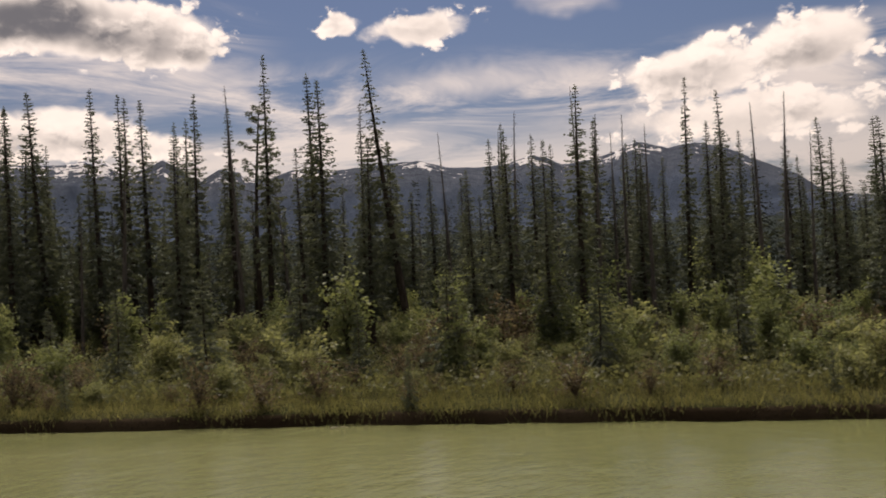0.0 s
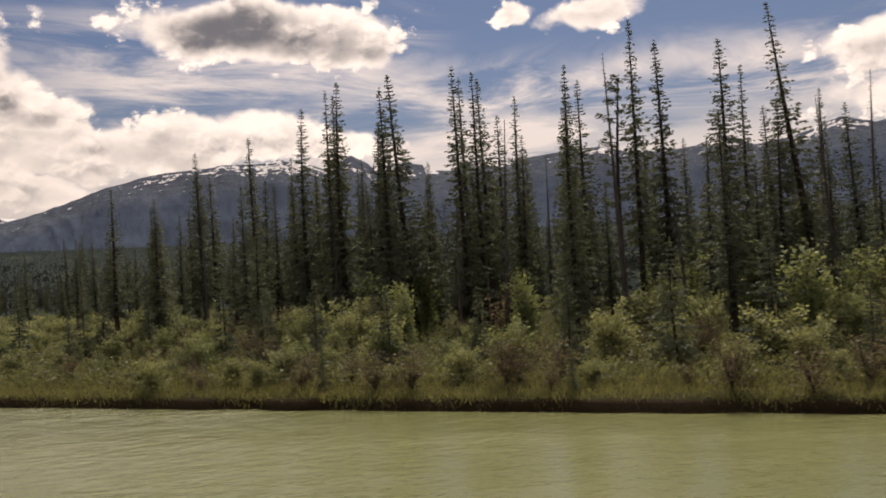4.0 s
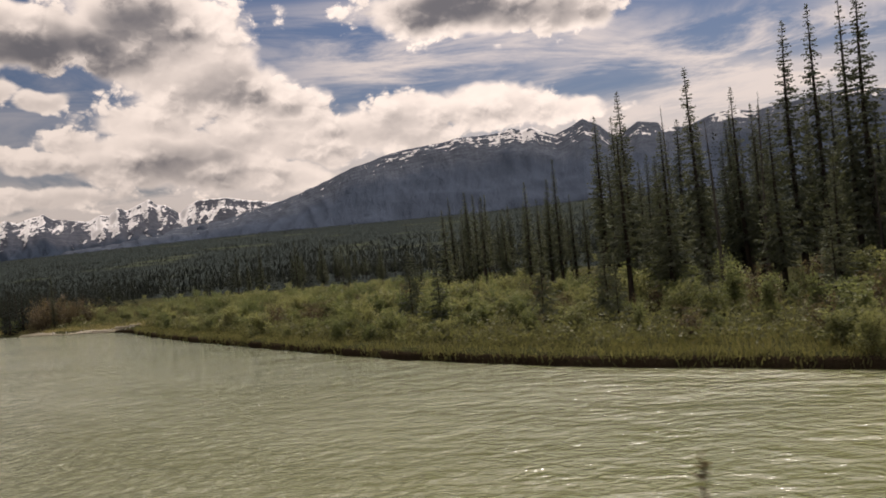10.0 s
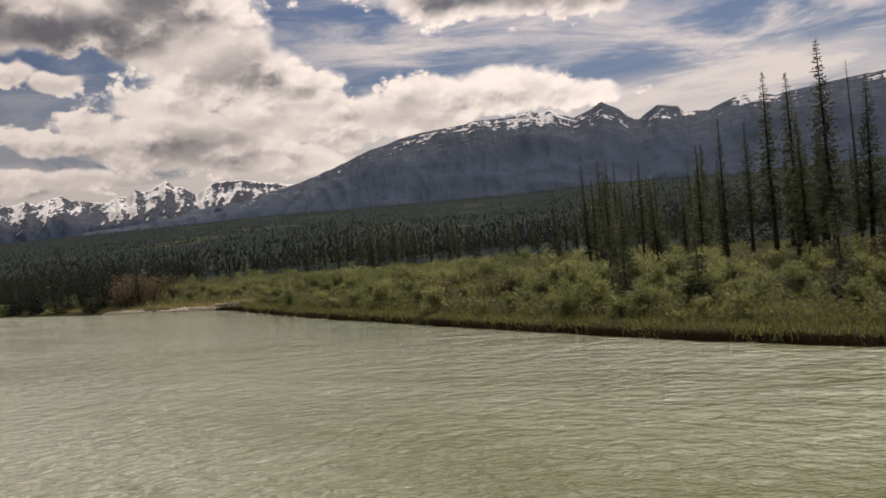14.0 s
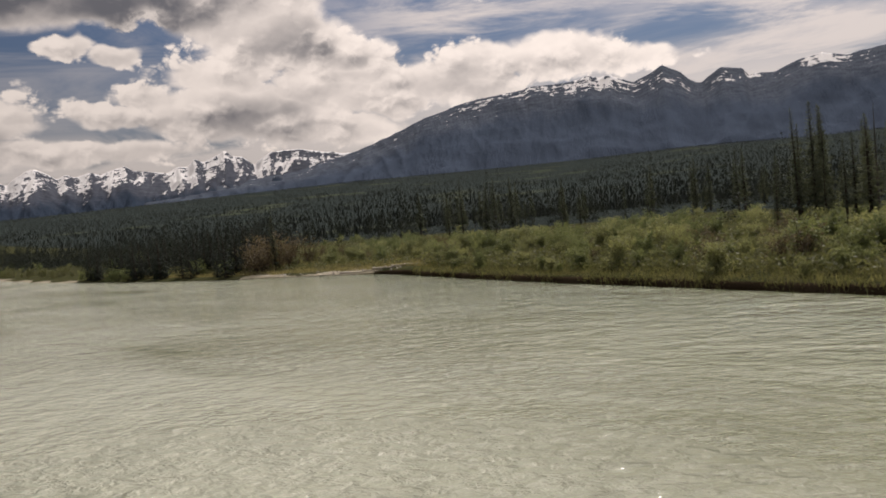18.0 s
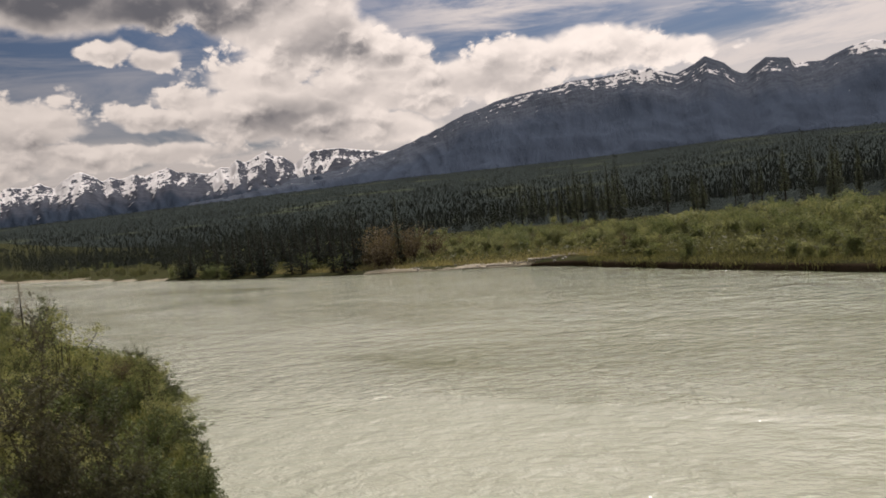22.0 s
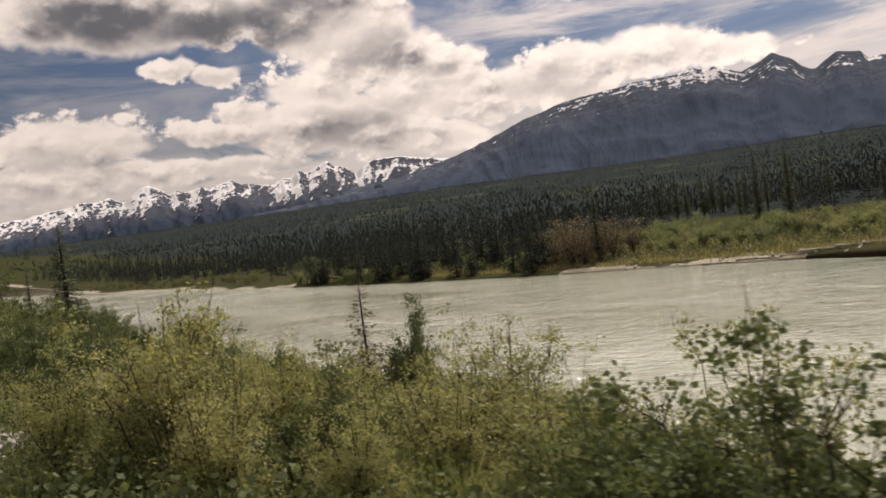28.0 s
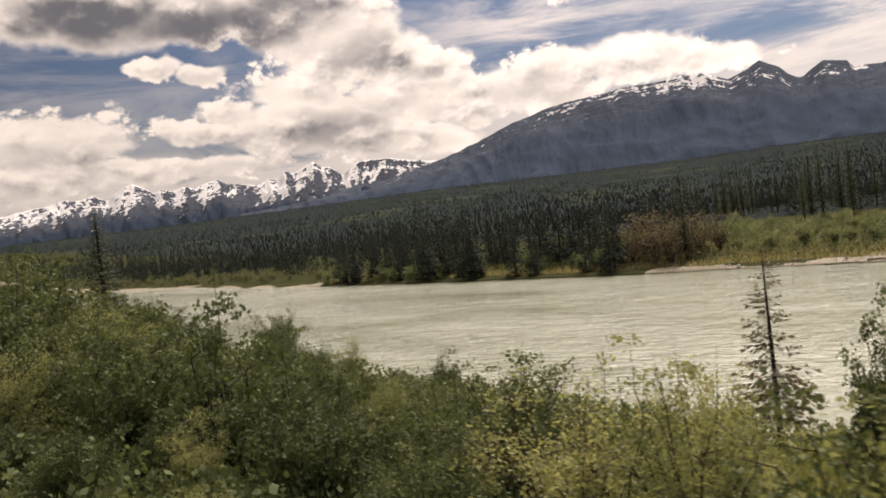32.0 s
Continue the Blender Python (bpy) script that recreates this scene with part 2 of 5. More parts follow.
    link(t, c, bg.inputs["Color"])
    bg.inputs["Strength"].default_value = 1.0
    link(t, bg.outputs[0], out.inputs[0])
    world.cycles.sampling_method = "MANUAL"
    world.cycles.sample_map_resolution = 512


SKY_GAIN = 0.039
build_world()
lamp = bpy.data.lights.new("sun", "SUN")
lamp.energy, lamp.angle, lamp.color = 2.8, radians(0.6), (1.0, 0.93, 0.82)
sun = new("sun", lamp)
_a, _e = radians(SUN_AZ), radians(SUN_EL)
sun.matrix_world = look((-300 * math.sin(_a) - 60, 300 * math.cos(_a), 300 * math.tan(_e)), (-60, 0, 0))

# ---------------------------------------------------------------- materials
def material(name):
    m = bpy.data.materials.new(name)
    m.use_nodes = True
    t = m.node_tree
    t.nodes.clear()
    out = t.nodes.new("ShaderNodeOutputMaterial")
    return m, t, out


def position(t):
    return t.nodes.new("ShaderNodeNewGeometry").outputs["Position"]


def bump(t, height, strength, distance):
    n = t.nodes.new("ShaderNodeBump")
    n.inputs["Strength"].default_value, n.inputs["Distance"].default_value = strength, distance
    link(t, height, n.inputs["Height"])
    return n.outputs[0]


def surface(t, out, colour, rough=0.8, normal=None, spec=0.3):
    b = t.nodes.new("ShaderNodeBsdfPrincipled")
    if isinstance(colour, tuple):
        b.inputs["Base Color"].default_value = (*colour, 1)
    else:
        link(t, colour, b.inputs["Base Color"])
    if isinstance(rough, (int, float)):
        b.inputs["Roughness"].default_value = rough
    else:
        link(t, rough, b.inputs["Roughness"])
    b.inputs["Specular IOR Level"].default_value = spec
    if normal is not None:
        link(t, normal, b.inputs["Normal"])
    link(t, b.outputs[0], out.inputs[0])
    return b


def leaf_material(name, dark, light, glow=0.35, rough=0.55, tree_vary=0.5, shine=0.12):
    """Leaves: two tones from leaf to leaf and plant to plant, with light passing through."""
    m, t, out = material(name)
    geo = t.nodes.new("ShaderNodeNewGeometry")
    info = t.nodes.new("ShaderNodeObjectInfo")
    f = math_node(t, "ADD", math_node(t, "MULTIPLY", geo.outputs["Random Per Island"], 1 - tree_vary), math_node(t, "MULTIPLY", info.outputs["Random"], tree_vary))
    f = math_node(t, "ADD", f, math_node(t, "MULTIPLY", math_node(t, "SUBTRACT", fractal(t, geo.outputs["Position"], 0.8, 3.0), 0.5), 0.9), clamp=True)
    c = blend(t, f, dark, light)
    b = t.nodes.new("ShaderNodeBsdfPrincipled")
    link(t, c, b.inputs["Base Color"])
    b.inputs["Roughness"].default_value = rough
    b.inputs["Specular IOR Level"].default_value = shine
    tr = t.nodes.new("ShaderNodeBsdfTranslucent")
    link(t, blend(t, 1.0, c, (1.25, 1.2, 0.75), "MULTIPLY"), tr.inputs["Color"])
    mix = t.nodes.new("ShaderNodeMixShader")
    mix.inputs[0].default_value = glow
    link(t, b.outputs[0], mix.inputs[1])
    link(t, tr.outputs[0], mix.inputs[2])
    link(t, mix.outputs[0], out.inputs[0])
    return m


def bark_material(name, dark, light):
    m, t, out = material(name)
    p = position(t)
    v = fractal(t, p, 6.0, 5.0, 0.65, mapping=((1, 1, 0.18), (0, 0, 0)))
    surface(t, out, blend(t, smooth(t, v, 0.3, 0.7), dark, light), 0.9, bump(t, v, 0.6, 0.03), 0.15)
    return m


def earth_material(name, a, b, c, fine=9.0, gloss=0.9):
    m, t, out = material(name)
    p = position(t)
    big, small = fractal(t, p, 0.22, 4.0), fractal(t, p, fine, 6.0, 0.65)
    col = blend(t, smooth(t, big, 0.35, 0.65), a, b)
    col = blend(t, smooth(t, small, 0.45, 0.75), col, c)
    surface(t, out, col, gloss, bump(t, small, 0.7, 0.06), 0.0)
    return m


def water_material():
    m, t, out = material("silty_river_water")
    p = position(t)
    # ripples a little longer across the current than along it
    drawn = t.nodes.new("ShaderNodeMapping")
    drawn.vector_type = "TEXTURE"
    drawn.inputs["Scale"].default_value, drawn.inputs["Rotation"].default_value = (1.2, 0.9, 1), (0, 0, radians(24))
    link(t, p, drawn.inputs["Vector"])
    flow = t.nodes.new("ShaderNodeSeparateXYZ")
    link(t, p, flow.inputs[0])
    chop = fractal(t, drawn.outputs[0], 1.5, 4.0, 0.62, 0.3)
    wave = fractal(t, drawn.outputs[0], 0.5, 3.0, 0.5, 0.4)
    # smooth slicks and rougher tongues; quiet reach upstream, faster water below the bend
    patch = smooth(t, fractal(t, p, 0.045, 4.0, 0.55, 0.6, mapping=((0.5, 1.3, 1), (0, 0, 0))), 0.36, 0.64, 0.45, 1.1)
    below_bend = smooth(t, math_node(t, "ADD", flow.outputs[0], math_node(t, "MULTIPLY", fractal(t, p, 0.03, 3.0), 60.0)), 10.0, -80.0)
    patch = math_node(t, "MULTIPLY", patch, smooth(t, flow.outputs[0], -18.0, -72.0, 0.08, 1.0))
    h = math_node(t, "MULTIPLY", math_node(t, "ADD", math_node(t, "MULTIPLY", wave, 0.50), math_node(t, "MULTIPLY", chop, 0.42)), patch)
    silt = fractal(t, p, 0.05, 4.0, 0.55, 0.6, mapping=((0.4, 1.3, 1), (7, 2, 0)))
    col = blend(t, smooth(t, silt, 0.35, 0.65), (0.098, 0.106, 0.040), (0.132, 0.138, 0.058))
    # paler over silty shallows off the near bank; reflected sky glare is put in too
    shallow_glare = smooth(t, math_node(t, "ADD", math_node(t, "MULTIPLY_ADD", flow.outputs[0], 0.5, 62.5), math_node(t, "MULTIPLY_ADD", silt, 16.0, flow.outputs[1])), 74.0, 34.0)
    # green far side, pale near side: reflected trees and cloud painted into the colour
    milky = blend(t, shallow_glare, (0.118, 0.134, 0.072), (0.34, 0.35, 0.27))
    col = blend(t, math_node(t, "MULTIPLY", below_bend, smooth(t, silt, 0.2, 0.6)), col, milky)
    b = surface(t, out, col, smooth(t, flow.outputs[0], -20.0, -75.0, 0.17, 0.10), bump(t, h, 1.0, 1.2), 0.5)
    b.inputs["IOR"].default_value = 1.33
    return m


def mountain_material(name, snow_lo, snow_hi, snow_from, snow_to, gain, aspect, fields, grain, tree_line, hazed_rock_a, hazed_rock_b, wood):
    """Rock, forest and snow by bearing and by height up the face (its UV map), blue haze included in the colours."""
    m, t, out = material(name)
    p = position(t)
    uv = t.nodes.new("ShaderNodeUVMap").outputs[0]
    xyz = t.nodes.new("ShaderNodeSeparateXYZ")
    link(t, uv, xyz.inputs[0])
    up = xyz.outputs[1]
    broad, fine = fractal(t, uv, 1.0, 4.0, 0.55, mapping=((0.55, 2.5, 1), (0, 0, 0))), fractal(t, uv, 6.0, 6.0, 0.66, mapping=((1, 7.0, 1), (0, 0, 0)))
    gully = fractal(t, uv, grain, 6.0, 0.62, 0.5, mapping=((1.0, 4.5, 1), (3, 0, 0)), turn=0.2)
    strata = t.nodes.new("ShaderNodeTexNoise")
    strata.inputs["Scale"].default_value, strata.inputs["Detail"].default_value = 3.4, 5.0
    tilt = t.nodes.new("ShaderNodeMapping")
    tilt.inputs["Scale"].default_value, tilt.inputs["Rotation"].default_value = (0.30, 11.0, 1), (0, 0, 0.02)
    link(t, uv, tilt.inputs["Vector"])
    link(t, tilt.outputs[0], strata.inputs["Vector"])
    layer = strata.outputs[0]
    rock = blend(t, smooth(t, math_node(t, "ADD", math_node(t, "MULTIPLY", fine, 0.5), math_node(t, "MULTIPLY", layer, 0.5)), 0.35, 0.65), hazed_rock_a, hazed_rock_b)
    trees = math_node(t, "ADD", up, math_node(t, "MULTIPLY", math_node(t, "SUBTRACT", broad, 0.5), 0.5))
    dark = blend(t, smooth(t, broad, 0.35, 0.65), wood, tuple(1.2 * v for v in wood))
    dark = blend(t, smooth(t, fine, 0.5, 0.8, 0.0, 0.35), dark, hazed_rock_b)
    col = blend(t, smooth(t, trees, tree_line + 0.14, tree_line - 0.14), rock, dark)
    s = math_node(t, "ADD", math_node(t, "MULTIPLY", gully, 0.34), math_node(t, "MULTIPLY", layer, 0.40 if fields else 0.16))
    s = math_node(t, "ADD", s, math_node(t, "ADD", math_node(t, "MULTIPLY", fine, 0.10 if fields else 0.22), math_node(t, "MULTIPLY", broad, 0.12 if fields else 0.24)))
    s = math_node(t, "MULTIPLY_ADD", s, 3.0, -1.0)
    s = math_node(t, "ADD", s, smooth(t, up, snow_from, snow_to, 0.0, gain))
    # snow fields, by bearing and height; drifts lie on the slopes turned one way
    lies = None
    for a, u, ra, ru, w in fields:
        m2 = t.nodes.new("ShaderNodeMapping")
        m2.inputs["Scale"].default_value, m2.inputs["Location"].default_value = (1 / ra, 1 / ru, 1), (-a / ra, -u / ru, 0)
        link(t, uv, m2.inputs["Vector"])
        ln = t.nodes.new("ShaderNodeVectorMath")
        ln.operation = "LENGTH"
        link(t, m2.outputs[0], ln.inputs[0])
        v = smooth(t, ln.outputs["Value"], 1.6, 0.2, 0.0, w)
        lies = v if lies is None else math_node(t, "MAXIMUM", lies, v)
    if lies is not None:
        s = math_node(t, "ADD", s, lies)
    facing = t.nodes.new("ShaderNodeSeparateXYZ")
    link(t, t.nodes.new("ShaderNodeNewGeometry").outputs["Normal"], facing.inputs[0])
    s = math_node(t, "ADD", s, math_node(t, "MULTIPLY", math_node(t, "SUBTRACT", facing.outputs[0], 0.3), aspect))
    col = blend(t, smooth(t, s, snow_lo, snow_hi), col, (0.56, 0.55, 0.54))
    surface(t, out, col, 0.95, bump(t, math_node(t, "ADD", fine, gully), 0.5, 9.0), 0.0)
    return m


def foothill_material():
    m, t, out = material("wooded_hillside")
    p = position(t)
    a, b = fractal(t, p, 0.012, 4.0, 0.6), fractal(t, p, 0.16, 7.0, 0.72)
    col = blend(t, smooth(t, b, 0.3, 0.7), (0.024, 0.031, 0.029), (0.036, 0.044, 0.040))
    col = blend(t, smooth(t, a, 0.56, 0.70), col, (0.060, 0.070, 0.045))
    surface(t, out, col, 0.95, bump(t, b, 1.0, 4.0), 0.0)
    return m


GRASS_SOIL = earth_material("meadow_soil", (0.034, 0.038, 0.017), (0.046, 0.046, 0.022), (0.026, 0.026, 0.014), 5.0)
BANK_EARTH = earth_material("cut_bank_earth", (0.030, 0.022, 0.014), (0.050, 0.038, 0.025), (0.014, 0.011, 0.008), 7.0)
RIVER_BED = earth_material("river_silt", (0.16, 0.15, 0.10), (0.20, 0.18, 0.13), (0.10, 0.09, 0.07), 4.0)
GRAVEL = earth_material("pale_gravel", (0.20, 0.18, 0.13), (0.30, 0.27, 0.21), (0.10, 0.09, 0.065), 3.0)
HILLSIDE = foothill_material()
WATER = water_material()
SPRUCE = leaf_material("spruce_needles", (0.060, 0.072, 0.055), (0.125, 0.140, 0.093), 0.26, 0.8)
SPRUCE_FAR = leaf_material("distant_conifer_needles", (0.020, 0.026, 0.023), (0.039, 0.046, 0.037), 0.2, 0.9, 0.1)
WILLOW = leaf_material("willow_leaves", (0.110, 0.128, 0.070), (0.265, 0.276, 0.142), 0.46)
ALDER = leaf_material("alder_leaves", (0.088, 0.112, 0.056), (0.205, 0.228, 0.110), 0.44)
DULL = leaf_material("dull_brown_twig_leaves", (0.080, 0.064, 0.044), (0.155, 0.128, 0.088), 0.4)
OLIVE = leaf_material("olive_thicket_leaves", (0.062, 0.070, 0.036), (0.150, 0.155, 0.078), 0.40)
FADED = leaf_material("faded_green_needles", (0.050, 0.052, 0.034), (0.125, 0.122, 0.078), 0.3)
# near copies of WILLOW and ALDER, sunlight and shade put into their colours
WILLOW_LIT = leaf_material("willow_leaves_lit", (0.115, 0.132, 0.056), (0.320, 0.325, 0.150), 0.46, 0.55, 0.5, 0.14)
ALDER_SHADED = leaf_material("alder_leaves_shaded", (0.040, 0.054, 0.024), (0.140, 0.164, 0.070), 0.30, 0.6, 0.5, 0.1)
GOLD = leaf_material("yellow_green_leaves", (0.15, 0.16, 0.066), (0.38, 0.37, 0.18), 0.52, 0.5, 0.3, 0.2)
GRASS = leaf_material("bank_grass_blades", (0.088, 0.096, 0.044), (0.175, 0.168, 0.084), 0.45, 0.6, 0.0)
TALL_GRASS = leaf_material("tall_yellow_grass", (0.13, 0.15, 0.055), (0.30, 0.29, 0.12), 0.55, 0.5, 0.0, 0.3)
SEDGE = leaf_material("golden_sedge_blades", (0.105, 0.108, 0.046), (0.225, 0.210, 0.092), 0.45, 0.6, 0.0)
DRY_GRASS = leaf_material("dry_shore_grass", (0.17, 0.155, 0.075), (0.33, 0.30, 0.165), 0.4, 0.6, 0.0)
BARK = bark_material("spruce_bark", (0.020, 0.016, 0.012), (0.055, 0.045, 0.035))
DEAD_WOOD = bark_material("grey_dead_wood", (0.045, 0.040, 0.034), (0.11, 0.10, 0.088))
TWIG = bark_material("shrub_bark", (0.035, 0.026, 0.018), (0.085, 0.065, 0.045))
SNOW_FIELDS = [(27.6, 0.94, 3.4, 0.11, 0.30), (31.6, 0.96, 2.4, 0.05, 0.26), (22.6, 0.85, 1.7, 0.05, 0.26), (19.0, 0.88, 1.1, 0.07, 0.24), (17.2, 0.98, 0.7, 0.04, 0.3), (13.4, 0.95, 1.3, 0.08, 0.36),
               (-8.6, 0.93, 2.4, 0.08, 0.26), (-2.3, 0.93, 1.5, 0.07, 0.28), (35.6, 0.93, 1.8, 0.07, 0.18), (5.5, 0.95, 2.0, 0.06, 0.24)]
# rock and forest tones are shifted to blue-grey to paint in distance haze
MOUNTAIN = mountain_material("hazed_limestone_mountain", 0.90, 1.0, 0.55, 0.95, 0.26, 0.0, SNOW_FIELDS, 3.0, 0.70, (0.044, 0.053, 0.070), (0.082, 0.093, 0.112), (0.038, 0.049, 0.069))
SNOW_RANGE = mountain_material("hazed_snowy_range", 0.82, 0.92, 0.36, 0.85, 0.42, -0.65, [], 3.4, 0.50, (0.040, 0.045, 0.058), (0.07, 0.075, 0.088), (0.021, 0.029, 0.043))

# ---------------------------------------------------------------- land
def curve_y(xs, ys):
    """A smooth line y(x) through a few plan points."""
    xs, ys = np.array(xs, float), np.array(ys, float)
    k = np.argsort(xs)
    xs, ys = xs[k], ys[k]

    def f(x):
        w = np.array([-4.0, -2.0, 0.0, 2.0, 4.0])
        x = np.atleast_1d(np.asarray(x, float))
        return np.interp(x[:, None] + w[None, :], xs, ys) @ np.array([0.1, 0.22, 0.36, 0.22, 0.1])
    return f


far_line = curve_y([-5000, -900, -520, -383, -311, -266, -236, -207, -180, -161, -150, -140, -124, -111, -99, -86, -73, -60, -40, -25, -5, 14, 60, 300, 5000],
                   [330, 200, 140, 107, 99, 87, 82, 77.5, 74.5, 75, 74.5, 70, 62.6, 57.2, 52.6, 47.6, 43.2, 40.4, 38.9, 37.9, 36.7, 34.4, 31, 30, 30])
near_line = curve_y([-5000, -900, -420, -330, -260, -200, -165, -148, -140, -136, -132, -128, -124, -120, -117, -115, -113, -111, -109, -106, -103, -60, 300, 5000],
                    [300, 170, 80, 62, 46, 34, 27, 24.2, 23.0, 21.6, 19.0, 16.8, 15.0, 13.0, 11.8, 10.8, 9.8, 9.2, 8.9, 8.2, 7.5, 8.2, 8.2, 8.2])


def wobble(x, a, seed):
    return a * np.array([noise.noise((v * 0.31 + seed, seed * 1.7, 0)) + 0.6 * noise.noise((v * 0.9 + seed, 4.1, 0)) for v in np.atleast_1d(x)])


def far_y(x):
    return far_line(x) + wobble(x, 0.55, 3.0)


def near_y(x):
    return near_line(x) + wobble(x, 0.6, 9.0)


ORIGIN = (-56.5, 0.0)
FOOT_AZ = [-60, -20, 13.7, 22.3, 29.5, 37.1, 44.8, 52.5, 59.7, 64.8, 69.5, 90]
FOOT_EL = [2.4, 2.5, 2.56, 2.75, 2.65, 2.67, 2.72, 2.55, 2.35, 2.2, 2.1, 1.6]


def sstep(v):
    v = np.clip(v, 0, 1)
    return v * v * (3 - 2 * v)


def hills(x, y):
    """Height of the wooded foothills over the valley floor, on the far side."""
    dx, dy = x - ORIGIN[0], y - ORIGIN[1]
    r = np.hypot(dx, dy)
    az = np.degrees(np.arctan2(-dx, dy))
    top = 1650 * np.tan(np.radians(np.interp(az, FOOT_AZ, FOOT_EL)))
    return top * sstep((r - 280) / 1370) * sstep((dy + 200) / 500)


BANK_PROFILE = [0.0, 0.05, 0.12, 0.3, 0.7, 1.4, 2.6, 4.5, 7, 10, 14, 19, 25, 32, 40, 50, 62, 78, 98, 125, 160, 205, 260, 330, 420, 540, 690, 880, 1120, 1420, 1800, 2400, 3300, 4700]


def bank_height(v):
    """Far bank: a low cut face, then the meadow."""
    return np.interp(v, [0, 0.05, 0.12, 0.3, 0.7, 2.6, 10, 40, 5000], [-0.35, 0.12, 0.40, 0.54, 0.66, 0.86, 1.10, 1.3, 1.5])


def shelf(x):
    """Where the far shore is a low gravel bar, the cut face flattens out."""
    return sstep((-146 - x) / 8) * 0.6 + sstep((-238 - x) / 10) * 0.25


def near_heights(y, x, edge):
    """Near bank: the raised bed of the track, its slope, then the low ground to the water."""
    v = edge - y
    toe = 7.5 + 4.6 * sstep((-117 - x) / 12)
    k = sstep((toe - y) / 5.0)
    berm = 3.4 * k + (1 - k) * (0.5 + 1.6 * sstep(v / 9.0))
    return np.where(v > 0.8, berm, -0.4 + (berm + 0.4) * sstep(v / 0.8))


def land_heights(x, y):
    x, y = np.asarray(x, float), np.asarray(y, float)
    fy, ny = far_line(x), near_line(x)
    v, low = np.maximum(y - fy, 0), shelf(x)
    far = bank_height(v) * (1 - low) + low * np.minimum(0.9, -0.1 + 0.05 * v) + hills(x, y)
    return np.where(y >= fy, far, np.where(y <= ny, near_heights(y, x, ny), -1.2))


def land_z(x, y):
    return float(land_heights([x], [y])[0])


def mesh_from(name, verts, faces, mats, index=None, smooth_shade=True):
    me = bpy.data.meshes.new(name)
    me.from_pydata(verts if isinstance(verts, list) else verts.tolist(), [], faces if isinstance(faces, list) else faces.tolist())
    for m in mats:
        me.materials.append(m)
    if index is not None:
        me.polygons.foreach_set("material_index", np.asarray(index, dtype=np.int32))
    if smooth_shade:
        me.polygons.foreach_set("use_smooth", np.ones(len(me.polygons), dtype=bool))
    me.update()
    return me


def grid_faces(nu, nv):
    i = np.arange(nu * nv).reshape(nu, nv)
    return np.stack([i[:-1, :-1], i[1:, :-1], i[1:, 1:], i[:-1, 1:]], -1).reshape(-1, 4)


def spread(lo, hi, step, reach, growth=1.22):
    core = list(np.arange(lo, hi + 1e-6, step))
    d, left, right = step, [], []
    while (hi + sum(right) if right else hi) < reach:
        d *= growth
        right.append(d)
    up = hi + np.cumsum(right)
    down = lo - np.cumsum(right)
    return np.array(sorted(list(down) + core + list(up)))


def build_ground():
    xs = spread(-250, 60, 0.9, 4700)
    fy, ny = far_y(xs), near_y(xs)
    cols = []
    low = shelf(xs)
    for k in range(len(xs)):
        x = xs[k]
        ys, zs, ms = [], [], []
        edge = ny[k]
        for y in (-4700, -2500, -1200, -600, -300, -150, -80, -50, -30, -20, -14, -10, -7, -4, -1, 1.0, 2.5, 3.6):
            ys.append(y)
            zs.append(3.4)
        near_rows = list(np.linspace(4.6, edge - 1.4, 14)) + [edge - v for v in (0.8, 0.5, 0.25, 0.1, 0.0)]
        ys.extend(near_rows)
        zs.extend(near_heights(np.array(near_rows), np.full(len(near_rows), x), edge))
        for u in (0.06, 0.3, 0.6, 0.94):
            ys.append(edge + (fy[k] - edge) * u)
            zs.append(-1.3 if 0.2 < u < 0.8 else -1.0)
        h = hills(np.full(len(BANK_PROFILE), x), fy[k] + np.array(BANK_PROFILE))
        for v, hh in zip(BANK_PROFILE, h):
            ys.append(fy[k] + v)
            z = float(bank_height(v)) * (1 - low[k]) + low[k] * min(0.9, -0.1 + 0.05 * v)
            if v > 0.3:
                z += 0.16 * noise.noise((x * 0.35, (fy[k] + v) * 0.35, 2.0)) + 0.10 * noise.noise((x * 1.1, v * 1.1, 5.0))
            zs.append(z + hh)
        cols.append((ys, zs))
    n = len(cols[0][0])
    v = np.array([[(xs[k], y, z) for y, z in zip(*cols[k])] for k in range(len(xs))]).reshape(-1, 3)
    f = grid_faces(len(xs), n)
    c = v[f].mean(1)
    shore = np.interp(c[:, 0], xs, fy)
    edge = np.interp(c[:, 0], xs, ny)
    d, dn = c[:, 1] - shore, edge - c[:, 1]
    bars = np.interp(c[:, 0], xs, low)
    idx = np.zeros(len(f), int)
    idx[(d < 0) & (dn < 0)] = 2
    idx[(d >= 0) & (d < 0.3)] = 1
    idx[(dn >= 0) & (dn < 0.5)] = 1
    idx[(bars > 0.4) & (d >= 0) & (d < 1.9 + 1.7 * np.sin(c[:, 0] * 0.35)) & ((c[:, 0] > -178) | (c[:, 0] < -240))] = 3
    idx[(bars > 0.4) & (d >= 0) & (d < 0.7) & (c[:, 0] < -178) & (c[:, 0] > -240)] = 0
    idx[d > 110] = 4
    me = mesh_from("ground", v, f, [GRASS_SOIL, BANK_EARTH, RIVER_BED, GRAVEL, HILLSIDE], idx)
    tagged(new("ground", me), "river valley floor with grassy banks and dark cut edge", "ground", kind="structure")


